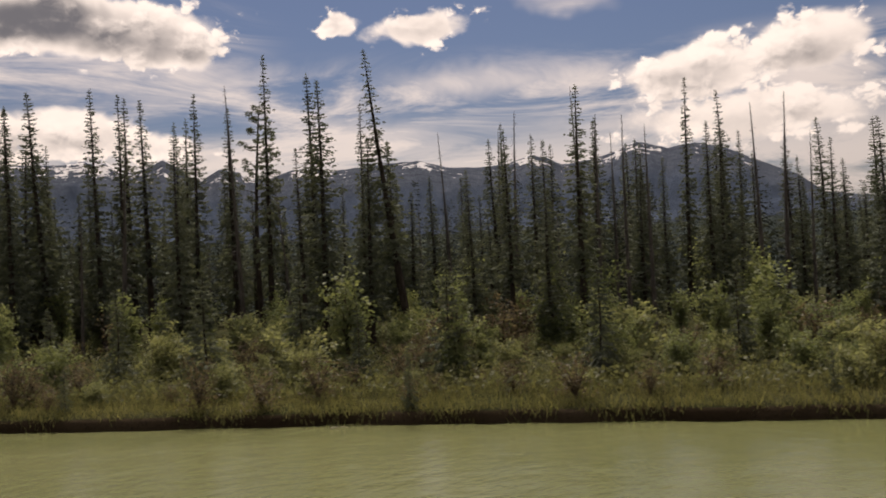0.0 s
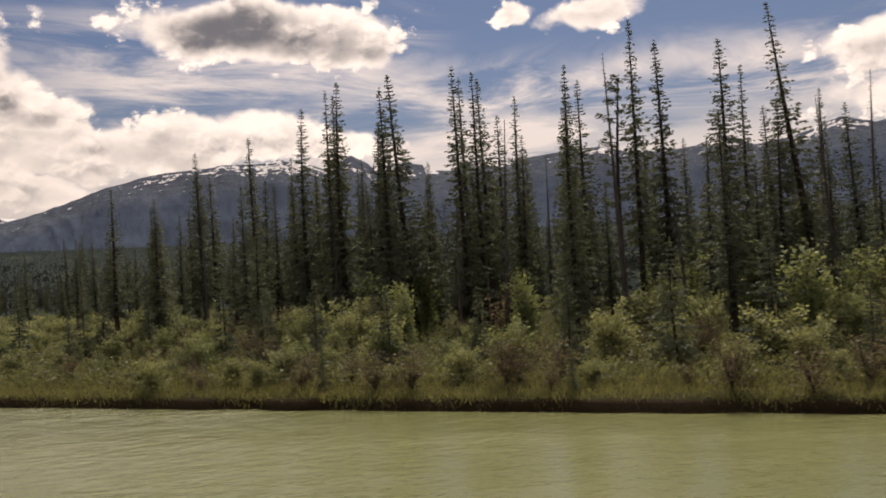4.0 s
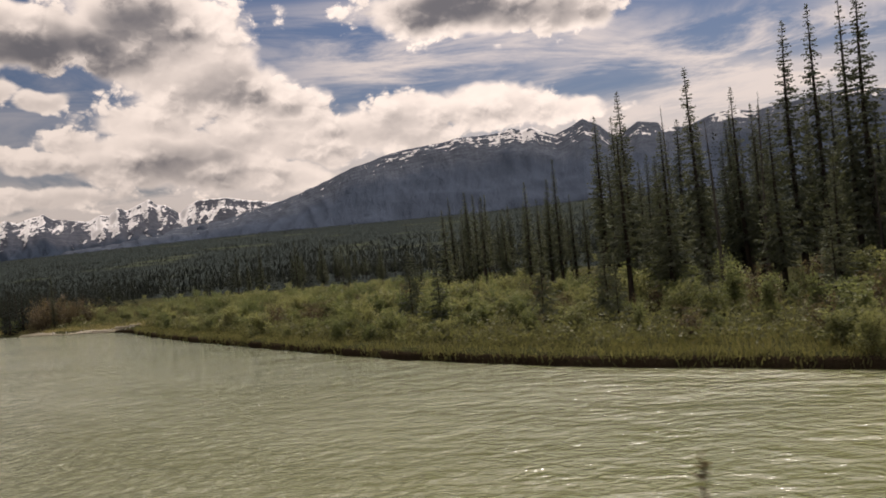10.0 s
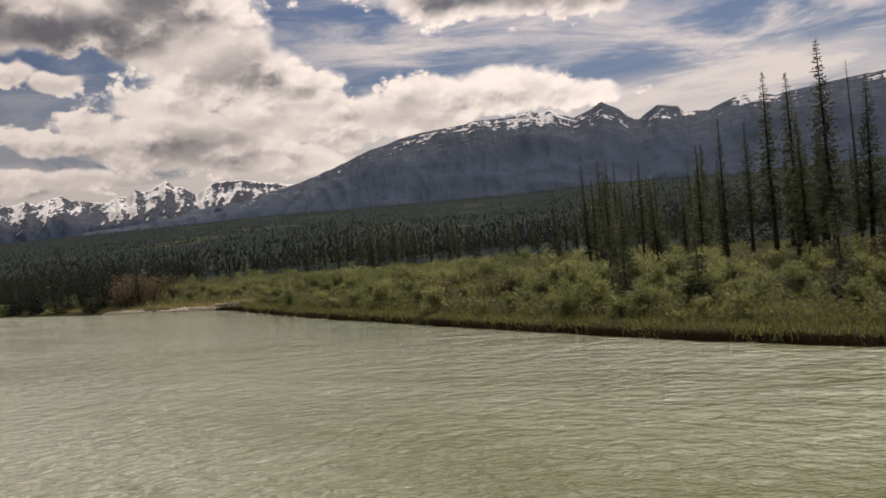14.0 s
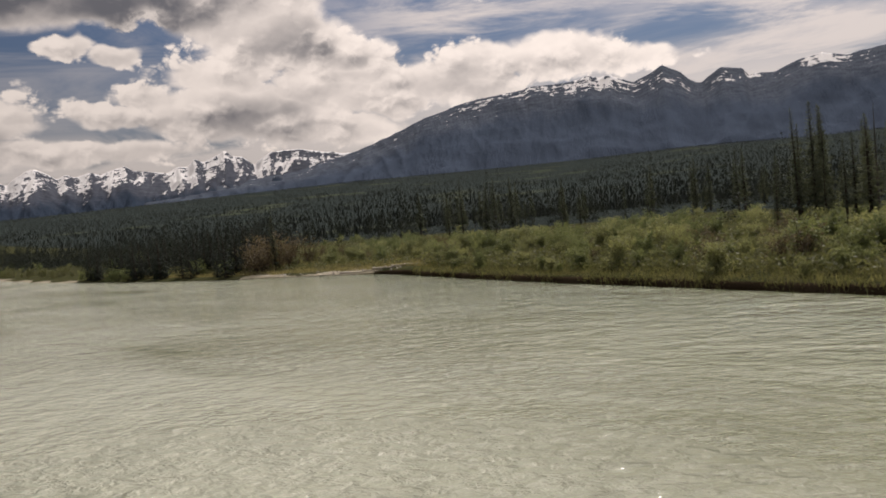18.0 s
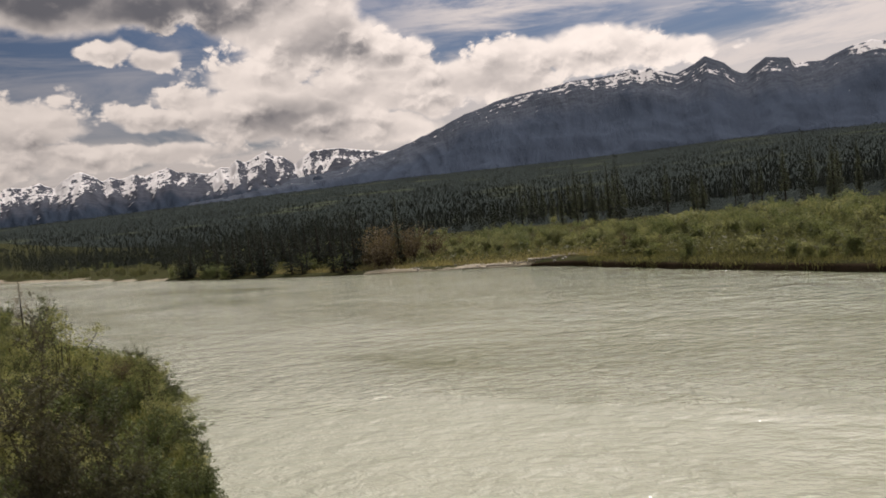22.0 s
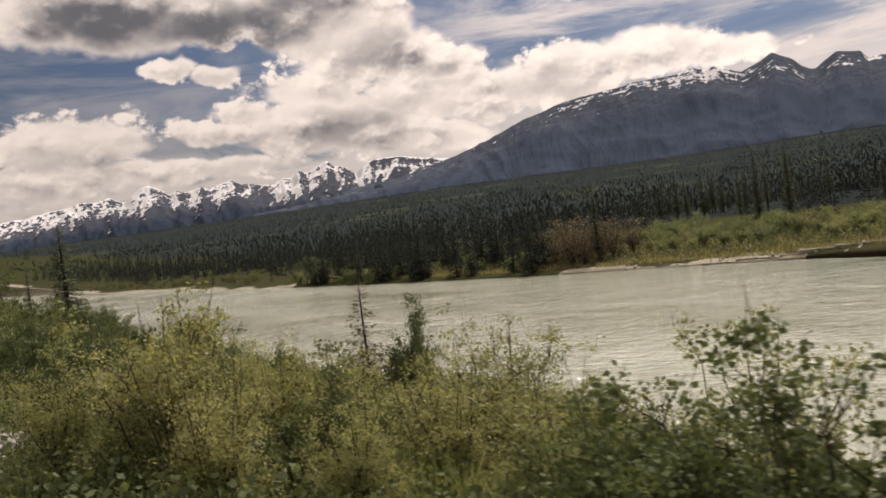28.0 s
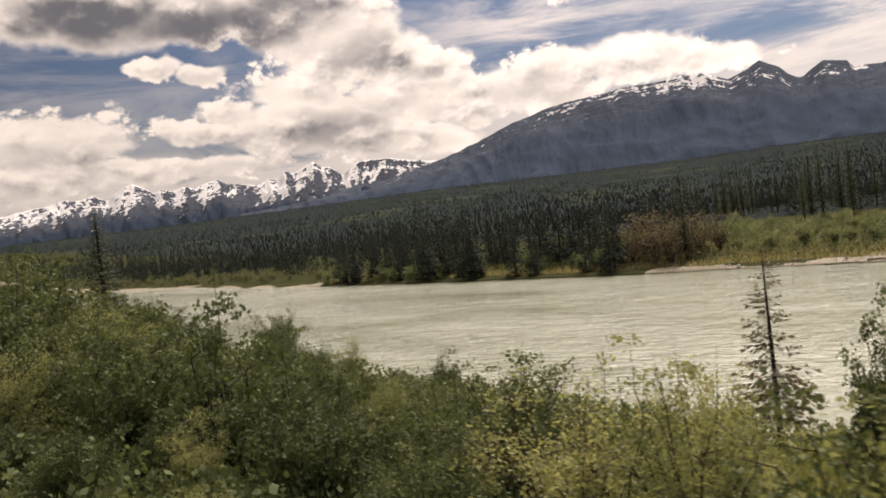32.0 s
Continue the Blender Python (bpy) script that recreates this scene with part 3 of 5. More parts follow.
def build_water():
    xs, rows = spread(-400, 60, 6, 4700), 12
    a, b = near_line(xs) - 0.9, far_line(xs) + 1.0
    v = np.array([(x, p + (q - p) * k / (rows - 1), 0.0) for x, p, q in zip(xs, a, b) for k in range(rows)])
    me = mesh_from("river", v, grid_faces(len(xs), rows), [WATER])
    tagged(new("water", me), "milky green glacial river with small ripples", "river", kind="structure")


RIDGE_WEST = [(59.2, 2.6), (51.84, 3.4), (47.99, 3.76), (44.41, 4.62), (43.19, 4.99), (41.97, 5.44), (40.59, 5.92), (39.08, 6.53), (37.74, 6.84), (36.79, 7.16), (35.06, 7.46), (33.37, 7.61), (32.07, 7.74), (31.8, 7.88),
              (30.02, 7.87), (29.01, 7.88), (28.25, 8.02), (27.74, 8.12), (27.02, 7.92), (26.38, 8.09), (25.92, 7.8), (24.75, 7.38), (24.12, 7.61), (23.5, 7.85), (22.87, 8.24), (22.31, 7.9), (21.75, 7.64),
              (21.22, 7.08), (20.78, 6.81), (20.44, 6.76), (19.95, 7.11), (19.23, 7.54), (17.91, 7.31), (17.52, 6.77), (17.18, 6.88), (15.99, 6.79), (15.11, 7.14), (14.35, 7.37), (13.2, 7.53), (12.0, 7.2)]
RIDGE_EAST = [(8.6, 7.5), (5.7, 7.7), (3.5, 7.1), (1.22, 7.0), (-0.68, 7.13), (-2.21, 7.65), (-3.31, 7.37), (-4.38, 6.83), (-6.2, 7.03), (-7.64, 7.34), (-8.71, 7.78), (-9.41, 7.96), (-10.26, 7.79), (-11.42, 7.38), (-13.09, 7.6),
              (-15.0, 7.1), (-17.2, 6.0), (-19.4, 4.9), (-20.9, 3.7), (-24, 3.2), (-30, 4.0), (-38, 4.2)]
SNOWY = [(90, 2.6), (78, 3.2), (72.7, 3.7), (70.7, 4.0), (68.89, 4.25), (68.41, 4.45), (67.65, 4.35), (66.74, 4.59), (65.86, 4.24), (65.33, 4.65), (64.76, 5.02), (64.27, 5.09), (63.58, 4.75), (63.13, 4.39), (62.59, 4.66),
         (62.11, 4.44), (61.23, 4.69), (60.45, 4.51), (59.66, 4.77), (59.01, 4.93), (58.55, 4.6), (57.22, 4.4), (56.51, 4.3), (55.74, 4.64), (55.2, 4.59), (54.66, 5.07), (54.17, 4.87), (53.16, 5.23), (52.68, 5.52),
         (52.21, 5.06), (51.61, 5.05), (50.85, 4.4), (50.31, 4.84), (49.62, 5.16), (48.74, 5.22), (47.78, 5.21), (46.65, 4.98), (44.36, 4.66), (42, 4.3), (36, 2.5)]


def build_range(name, ridge, rc, r0, low_el, jag, mat, label, seed, spurs):
    """A mountain wall: a crest line seen at given heights, with spurs and gullies running down from it."""
    az0, az1 = min(a for a, _ in ridge), max(a for a, _ in ridge)
    azs = np.arange(az0, az1, 0.11)
    ra, re = zip(*sorted(ridge))
    us = np.concatenate([np.linspace(0, 1, 64), np.linspace(1.02, 1.25, 6)])
    v, uv = [], []
    for a in azs:
        plain = float(np.interp(a, ra, re))
        el = plain + jag * (0.45 - 1.9 * abs(noise.noise((a * 0.9, seed, 0))) + 0.7 * abs(noise.noise((a * 2.7, seed, 1))) + 0.3 * noise.noise((a * 7.0, seed, 2)))
        crest_r = rc * (1 + 0.04 * noise.noise((a * 0.12, seed, 4)))
        s, c = math.sin(radians(a)), math.cos(radians(a))
        zc = 6.8 + crest_r * math.tan(radians(plain))
        peak = crest_r * (math.tan(radians(el)) - math.tan(radians(plain)))
        zf = r0 * math.tan(radians(low_el))
        for u in us:
            r = r0 + (crest_r - r0) * u
            x, y = ORIGIN[0] - s * r, ORIGIN[1] + c * r
            if u <= 1:
                z = zf + (zc - zf) * (0.40 * u + 0.60 * u ** 1.5) + peak * u ** 6
                fade = min(1.0, 4.0 * u) * (1 - u) ** 0.45
                spur = 1 - 2 * abs(noise.noise((x / 420, y / 420, seed)))
                z += fade * min(1, u * 1.6) * spurs * (0.8 - 2.4 * abs(noise.noise((a * 0.42 + 2.2 * u, 1.5 * u, seed + 8))) - 1.1 * abs(noise.noise((a * 0.9 - 3.0 * u, 3.0 * u, seed + 9))))
                z += fade * min(1, u * 1.6) * spurs * (0.5 if spurs > 20 else 0.2) * (0.5 - 2.0 * abs(noise.noise((a * 2.1 + 3.0 * u, 4.0 * u, seed + 7))))
                z += fade * (34 * (spur - 0.6) + 15 * noise.noise((x / 150, y / 150, seed + 3)) + 7 * noise.noise((x / 52, y / 52, seed + 5)))
            else:
                z = zc + peak - (u - 1) * (crest_r - r0) * 0.9
            v.append((x, y, z))
            uv.append((a, (z - zf) / (zc - zf)))
    f = grid_faces(len(azs), len(us))
    me = mesh_from(name, np.array(v), f, [mat])
    layer = me.uv_layers.new(name="face")
    layer.data.foreach_set("uv", np.array(uv)[f.ravel()].ravel())
    tagged(new(name, me), label, "mountain", kind="structure")


build_ground()
build_water()
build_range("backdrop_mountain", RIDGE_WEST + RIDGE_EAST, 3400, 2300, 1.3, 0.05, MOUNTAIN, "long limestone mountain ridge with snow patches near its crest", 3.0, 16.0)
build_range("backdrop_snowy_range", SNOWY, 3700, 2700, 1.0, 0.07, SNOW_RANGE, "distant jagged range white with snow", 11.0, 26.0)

# ---------------------------------------------------------------- plants
def tube(path, radii, sides=6):
    """Vertices and faces of a bent, tapering stem."""
    path = np.asarray(path, float)
    v, f = [], []
    for k, (p, r) in enumerate(zip(path, radii)):
        d = path[min(k + 1, len(path) - 1)] - path[max(k - 1, 0)]
        d = d / (np.linalg.norm(d) + 1e-9)
        a = np.cross(d, (0.3, 0.9, 0.1))
        a = a / (np.linalg.norm(a) + 1e-9)
        b = np.cross(d, a)
        for s in range(sides):
            t = 2 * math.pi * s / sides
            v.append(p + r * (math.cos(t) * a + math.sin(t) * b))
    for k in range(len(path) - 1):
        for s in range(sides):
            t = (s + 1) % sides
            f.append((k * sides + s, k * sides + t, (k + 1) * sides + t, (k + 1) * sides + s))
    return v, f


def merge(pieces):
    v, f = [], []
    for pv, pf in pieces:
        o = len(v)
        v.extend(tuple(q) for q in pv)
        f.extend(tuple(i + o for i in q) for q in pf)
    return v, f


def blades(base, tip, side, taper=0.35):
    """Diamond-shaped sprays or leaves, from arrays of base, tip and half-width vectors."""
    mid = base * 0.55 + tip * 0.45
    v = np.stack([base, mid + side, tip, mid - side], 1).reshape(-1, 3)
    f = np.arange(len(v)).reshape(-1, 4)
    return v, f


def unit(v):
    return v / (np.linalg.norm(v, axis=-1, keepdims=True) + 1e-9)


def spruce_meshes(seed, height, spread_r, bare, gaps, lean=0.0, density=1.0):
    """A narrow northern spruce: trunk with drooping whorls, sparse or thick. Returns trunk and crown meshes."""
    g = np.random.default_rng(seed)
    n = 12
    bend = g.normal(0, 0.12, 2)
    hs = np.linspace(0, 1, n)
    axis = np.stack([bend[0] * np.sin(hs * 3.0) + lean * hs * height, bend[1] * np.sin(hs * 2.2), hs * height], 1)
    radii = (0.012 * height) * (1 - hs) ** 0.85 + 0.012
    radii[0] *= 1.25
    wood = [tube(axis, radii, 7)]
    B, T, S = [], [], []
    h = bare * height
    while h < height * 0.995:
        f = h / height
        q = (f - bare) / (1 - bare)
        prof = spread_r * 1.12 * ((1 - q) ** 0.85) * (0.72 + 0.28 * min(1.0, q * 5)) + 0.10
        thin = gaps * (0.4 + 0.6 * noise.noise((h * 0.55, seed * 3.1, 0)))
        count = int(g.integers(4, 7))
        centre = np.array([np.interp(f, hs, axis[:, 0]), np.interp(f, hs, axis[:, 1]), h])
        for k in range(count):
            if g.random() < thin:
                if g.random() < 0.5:
                    a = g.random() * 6.283
                    L = prof * g.uniform(0.4, 0.9)
                    tip = centre + np.array([math.cos(a) * L, math.sin(a) * L, -0.25 * L])
                    wood.append(tube([centre, tip], [0.02, 0.006], 3))
                continue
            a = g.random() * 6.283
            L = prof * g.uniform(0.55, 1.25)
            droop = g.uniform(0.3, 0.75) * (1 - q) + g.uniform(-0.15, 0.15) * q
            out = np.array([math.cos(a), math.sin(a), 0.0])
            m = max(3, int((4 + L * 4.6) * density))
            s = g.random(m) ** 0.75
            pos = centre + out * (L * s)[:, None]
            pos[:, 2] += -droop * L * s + 0.22 * L * s ** 2.5
            side = np.array([-math.sin(a), math.cos(a), 0.0])
            w = (1 - 0.75 * s) * L * 0.34 + 0.06
            sway = g.uniform(-1, 1, m)
            d = out[None, :] * g.uniform(0.25, 1.0, (m, 1)) + side[None, :] * sway[:, None] * 0.9
            d[:, 2] -= g.uniform(0.1, 1.0, m)
            d = unit(d)
            ln = g.uniform(0.20, 0.46, m) * (0.38 + 0.85 * (1 - q))
            b0 = pos + side[None, :] * (sway * w * 0.5)[:, None]
            B.append(b0)
            T.append(b0 + d * ln[:, None])
            x = unit(np.cross(d, g.normal(0, 1, (m, 3))))
            S.append(x * (ln * g.uniform(0.20, 0.34, m))[:, None])
        h += g.uniform(0.16, 0.36)
    # leader
    m = 10
    zt = height - g.random(m) * 0.7
    b0 = np.stack([np.full(m, axis[-1, 0]), np.full(m, axis[-1, 1]), zt], 1)
    d = unit(np.stack([g.normal(0, 0.5, m), g.normal(0, 0.5, m), np.full(m, 0.7)], 1))
    B.append(b0)
    T.append(b0 + d * 0.25)
    S.append(unit(np.cross(d, g.normal(0, 1, (m, 3)))) * 0.05)
    tv, tf = merge(wood)
    cv, cf = blades(np.concatenate(B), np.concatenate(T), np.concatenate(S))
    return tv, tf, cv, cf


def snag_meshes(seed, height):
    """A dead spruce: bare tapering pole with broken twigs and a few last tufts."""
    g = np.random.default_rng(seed)
    hs = np.linspace(0, 1, 10)
    axis = np.stack([g.normal(0, 0.2) * hs ** 2, g.normal(0, 0.2) * hs ** 2, hs * height], 1)
    wood = [tube(axis, 0.010 * height * (1 - hs) + 0.016, 6)]
    for h in np.arange(height * 0.22, height * 0.99, 0.24):
        for _ in range(int(g.integers(1, 4))):
            f = h / height
            a, L = g.random() * 6.283, g.uniform(0.2, 1.0) * (1.15 - f)
            c = np.array([np.interp(f, hs, axis[:, 0]), np.interp(f, hs, axis[:, 1]), h])
            wood.append(tube([c, c + np.array([math.cos(a) * L * 0.6, math.sin(a) * L * 0.6, -0.15 * L]), c + np.array([math.cos(a) * L, math.sin(a) * L, -0.5 * L])], [0.022, 0.014, 0.005], 3))
    return merge(wood)


def pine_meshes(seed, height):
    """An open-crowned pine: long bare trunk, rounded tufts on upturned limbs."""
    g = np.random.default_rng(seed)
    hs = np.linspace(0, 1, 10)
    axis = np.stack([0.4 * np.sin(hs * 2.5), 0.2 * np.sin(hs * 4), hs * height], 1)
    wood = [tube(axis, 0.011 * height * (1 - hs) ** 0.8 + 0.02, 7)]
    B, T, S = [], [], []
    for h in np.linspace(height * 0.45, height * 0.98, 34):
        f = h / height
        c = np.array([np.interp(f, hs, axis[:, 0]), np.interp(f, hs, axis[:, 1]), h])
        a, L = g.random() * 6.283, g.uniform(0.8, 2.4) * (1.25 - f) * 1.5
        tip = c + np.array([math.cos(a) * L, math.sin(a) * L, 0.25 * L])
        wood.append(tube([c, (c + tip) / 2 - np.array([0, 0, 0.08]), tip], [0.05, 0.03, 0.012], 4))
        for _ in range(3):
            q = c + (tip - c) * g.uniform(0.55, 1.05)
            m = 26
            d = unit(g.normal(0, 1, (m, 3)) + np.array([0, 0, 0.5]))
            B.append(np.repeat(q[None], m, 0) + d * 0.08)
            T.append(q[None] + d * g.uniform(0.25, 0.42, (m, 1)))
            S.append(unit(np.cross(d, g.normal(0, 1, (m, 3)))) * 0.035)
    tv, tf = merge(wood)
    cv, cf = blades(np.concatenate(B), np.concatenate(T), np.concatenate(S))
    return tv, tf, cv, cf


def shrub_meshes(seed, height, radius, leaves, leaf, stems=9, slim=0.42, upright=0.6, twigs=3, skirt=0.3, shoots=0, stout=1.0, clump=0, loose=0.055):
    """A many-stemmed shrub: arching stems with twigs, leaves along them, uneven outline."""
    g = np.random.default_rng(seed)
    wood, nodes_ = [], []
    for k in range(stems):
        a = 6.283 * (k + g.uniform(-0.4, 0.4)) / stems
        R, H = radius * g.uniform(0.25, 1.0), height * g.uniform(0.55, 1.05)
        s = np.linspace(0, 1, 7)
        rr = R * s ** (0.6 + upright)
        path = np.stack([np.cos(a + 0.4 * s) * rr, np.sin(a + 0.4 * s) * rr, H * (s ** 0.85)], 1)
        path[1:] += g.normal(0, 0.03 * height, (6, 3)) * s[1:, None]
        thick = 0.011 * height * stout
        wood.append(tube(path, thick * (1 - 0.85 * s), 5))
        nodes_.append(path[1:])
        for _ in range(twigs):
            i = int(g.integers(2, 6))
            c = path[i]
            d = unit(np.array([g.normal(), g.normal(), g.uniform(0.3, 1.3)]))
            L = height * g.uniform(0.10, 0.26)
            tw = np.stack([c, c + d * L * 0.5 + g.normal(0, 0.02, 3), c + d * L + np.array([0, 0, 0.05 * L])])
            wood.append(tube(tw, [thick * 0.4, thick * 0.25, thick * 0.1], 3))
            nodes_.append(tw)
    for k in range(shoots):
        a, R = g.random() * 6.283, radius * g.uniform(0.1, 0.8)
        H = height * g.uniform(1.0, 1.32)
        s = np.linspace(0, 1, 6)
        path = np.stack([np.cos(a) * R * (0.3 + 0.7 * s), np.sin(a) * R * (0.3 + 0.7 * s), H * s], 1) + g.normal(0, 0.02 * height, (6, 3)) * s[:, None]
        wood.append(tube(path, 0.008 * height * (1 - 0.85 * s), 4))
        nodes_.append(path[2:])
    # leaf places: along the stems and twigs, gathered in loose clumps
    segs = []
    for path in nodes_:
        for p, q in zip(path[:-1], path[1:]):
            segs.append((p, q))
    P, Q = np.array([s[0] for s in segs]), np.array([s[1] for s in segs])
    w = np.linalg.norm(Q - P, axis=1) + 0.02
    pick = g.choice(len(segs), leaves, p=w / w.sum())
    u = g.random((leaves, 1))
    base = P[pick] * (1 - u) + Q[pick] * u + g.normal(0, 1, (leaves, 3)) * (loose * height) * np.array([1, 1, 0.8])
    if clump:
        # leaves gathered at the twig ends, with dark gaps between the bunches
        n = leaves // clump
        own = np.arange(leaves) % n
        base = base[own] + g.normal(0, 1, (leaves, 3)) * (0.034 * height) * np.array([1, 1, 0.75])
    k = int(leaves * skirt)
    a, rr = g.random(k) * 6.283, radius * 0.85 * np.sqrt(g.random(k))
    base[:k] = np.stack([np.cos(a) * rr, np.sin(a) * rr, height * 0.55 * g.random(k) * np.sqrt(1.02 - (rr / radius) ** 2)], 1)
    base[:, 2] = np.maximum(base[:, 2], 0.05)
    d = unit(g.normal(0, 1, (leaves, 3)) + np.array([0, 0, 0.35]))
    ln = leaf * g.uniform(0.6, 1.3, (leaves, 1))
    side = unit(np.cross(d, g.normal(0, 1, (leaves, 3)))) * ln * slim
    wv, wf = merge(wood)
    lv, lf = blades(base, base + d * ln, side)
    return wv, wf, lv, lf


class Kind:
    """Meshes of one grown form, shared by all plants of that form."""

    def __init__(self, name, parts, natural):
        self.name, self.natural = name, natural
        self.parts = [(pn, mesh_from(pn, v, f, [m], smooth_shade=False), lab) for pn, v, f, m, lab in parts]


def plant(kind, x, y, height, label, category, group="", turn=0.0, wide=1.0, lean=(0.0, 0.0), z=None):
    root = new(kind.name)
    s = height / kind.natural
    z = land_z(x, y) - 0.05 if z is None else z
    root.matrix_basis = Matrix.LocRotScale((x, y, z), Euler((lean[0], lean[1], turn)), (s * wide, s * wide, s))
    for pn, me, lab in kind.parts:
        ob = new(pn, me)
        ob.parent = root
        if lab:
            ob["label"] = lab
    return tagged(root, label, category, group)


def conifer(seed, h, r, bare, gaps, lean=0.0, density=1.0, needles=None):
    tv, tf, cv, cf = spruce_meshes(seed, h, r, bare, gaps, lean, density)
    return Kind("spruce_tree", [("trunk", tv, tf, BARK, ""), ("crown", cv, cf, needles or SPRUCE, "")], h)


def bush(name, seed, h, r, n, leaf, mat, foliage="", **kw):
    wv, wf, lv, lf = shrub_meshes(seed, h, r, n, leaf, **kw)
    return Kind(name, [("stem_fan", wv, wf, TWIG, ""), ("foliage", lv, lf, mat, foliage)], h)


FULL = [conifer(11 + k, 22, 1.5 + 0.12 * k, 0.07 + 0.03 * k, 0.06, density=1.6) for k in range(4)]
THIN = [conifer(31 + k, 22, 1.1 + 0.1 * k, 0.14 + 0.05 * k, 0.34, density=1.2) for k in range(4)]
LEANING = conifer(52, 23, 1.15, 0.30, 0.42, lean=-0.06)
SNAGS = []
for _k in range(3):
    _v, _f = snag_meshes(61 + _k, 18)
    SNAGS.append(Kind("dead_spruce", [("trunk", _v, _f, DEAD_WOOD, "")], 18))
_tv, _tf, _cv, _cf = pine_meshes(71, 21)
PINE = Kind("pine_tree", [("trunk", _tv, _tf, BARK, ""), ("crown", _cv, _cf, SPRUCE, "")], 21)
YOUNG = [conifer(81 + k, 7, 1.5, 0.04, 0.04, density=1.5) for k in range(2)]
SMALL = [conifer(91 + k, 11, 1.1, 0.06, 0.12, density=0.8, needles=SPRUCE_FAR) for k in range(3)]

# Trees that can be told apart across the river: plan place, height of the top over the water, form.
NEAR_STAND = [
    (-8.4, 62.6, 24.3, "L"), (-19.2, 78.0, 26.4, "f"), (-35.3, 67.2, 23.8, "f"), (-26.3, 65.4, 22.4, "f"), (17.8, 88.0, 25.7, "t"), (19.1, 74.5, 21.5, "t"),
    (-1.3, 112.0, 26.4, "f"), (-49.4, 73.6, 25.5, "f"), (-51.0, 74.5, 25.0, "t"), (-45.0, 73.8, 21.2, "t"), (-34.8, 70.5, 24.0, "t"), (-35.9, 77.8, 25.1, "t"),
    (-36.5, 86.7, 23.0, "f"), (-34.0, 82.6, 24.0, "t"), (-26.0, 74.5, 22.9, "t"), (-22.2, 64.8, 22.6, "d"), (-21.2, 69.0, 26.2, "t"), (-14.7, 61.5, 21.7, "f"),
    (-13.0, 68.9, 21.4, "t"), (-11.2, 61.6, 17.2, "f"), (-6.0, 75.0, 19.5, "d"), (-0.5, 63.4, 17.4, "t"), (10.3, 106.8, 25.1, "t"), (4.5, 58.5, 19.3, "t"),
]
MIDDLE_STAND = [
    (-2.3, 110.0, 25.4, "d"), (-56.0, 79.0, 24.6, "f"), (-54.7, 84.4, 26.8, "t"), (-44.3, 71.6, 20.8, "f"), (-40.5, 68.2, 24.1, "f"), (-37.9, 78.8, 25.7, "t"),
    (-31.0, 62.0, 18.0, "d"), (-29.0, 82.0, 18.8, "f"), (-46.0, 77.0, 21.0, "t"), (-75.4, 89.0, 23.0, "f"), (-67.5, 88.4, 24.0, "f"), (-83.7, 101.0, 22.7, "t"),
    (-73.7, 101.0, 20.5, "f"), (-81.0, 99.8, 22.0, "t"), (-74.7, 100.9, 22.4, "d"), (-64.0, 92.0, 21.6, "t"), (6.0, 60.8, 17.8, "d"), (7.6, 64.5, 16.9, "d"),
    (5.0, 63.8, 20.5, "d"), (6.1, 63.7, 17.9, "t"), (8.6, 65.4, 18.4, "d"), (18.6, 77.8, 17.7, "t"), (-0.1, 90.0, 24.0, "d"), (-22.8, 71.5, 22.5, "p"),
]
EDGE_STAND = [
    (19.3, 67.3, 19.0, "d"), (21.6, 68.7, 19.8, "d"), (23.5, 68.1, 16.5, "d"), (23.0, 61.9, 15.1, "t"), (23.8, 55.1, 15.3, "f"), (-40.7, 63.0, 21.8, "f"),
    (-14.7, 56.1, 15.8, "t"), (2.2, 55.0, 11.8, "f"), (-55.2, 65.3, 15.2, "f"), (-105.6, 105.0, 15.2, "t"), (-107.0, 110.0, 15.3, "t"), (-106.2, 103.5, 15.6, "f"),
    (-107.6, 101.5, 15.0, "t"), (-89.5, 113.5, 18.5, "t"), (-97.0, 98.0, 12.0, "f"), (-97.7, 93.0, 13.6, "d"), (-96.3, 82.0, 12.0, "t"), (-100.5, 96.0, 11.0, "t"),
    (-88.0, 96.0, 17.5, "t"), (-92.0, 101.0, 15.5, "f"), (-70.0, 97.0, 19.0, "f"), (-61.0, 87.0, 20.0, "d"), (28.0, 66.0, 17.0, "f"), (33.0, 72.0, 19.0, "t"),
]
rng = random.Random(5)
LABELS = {"f": "tall narrow dark green spruce with drooping branches", "t": "thin sparse dark spruce with short ragged branches",
          "d": "dead grey spruce pole with bare broken twigs", "p": "open-crowned dark pine with rounded needle tufts", "L": "tall leaning spruce with sparse ragged branches"}


def stand_tree(x, y, top, form, group="spruces on the far bank"):
    h = top - land_z(x, y)
    kind = {"f": rng.choice(FULL), "t": rng.choice(THIN), "d": rng.choice(SNAGS), "p": PINE, "L": LEANING}[form]
    category = {"d": "dead tree", "p": "pine"}.get(form, "spruce")
    turn = 0.0 if form == "L" else rng.uniform(0, 6.28)
    wide = (22 / max(h, 8)) ** 0.35 * rng.uniform(0.95, 1.28)
    lean = (rng.gauss(0, 0.012), rng.gauss(0, 0.018))
    plant(kind, x, y, h, LABELS[form], category, group, turn, wide, lean)


placed = []
for row in NEAR_STAND + MIDDLE_STAND + EDGE_STAND:
    stand_tree(*row)
    placed.append(row[:2])


def clear_of(x, y, gap):
    return all((x - a) ** 2 + (y - b) ** 2 > gap * gap for a, b in placed)


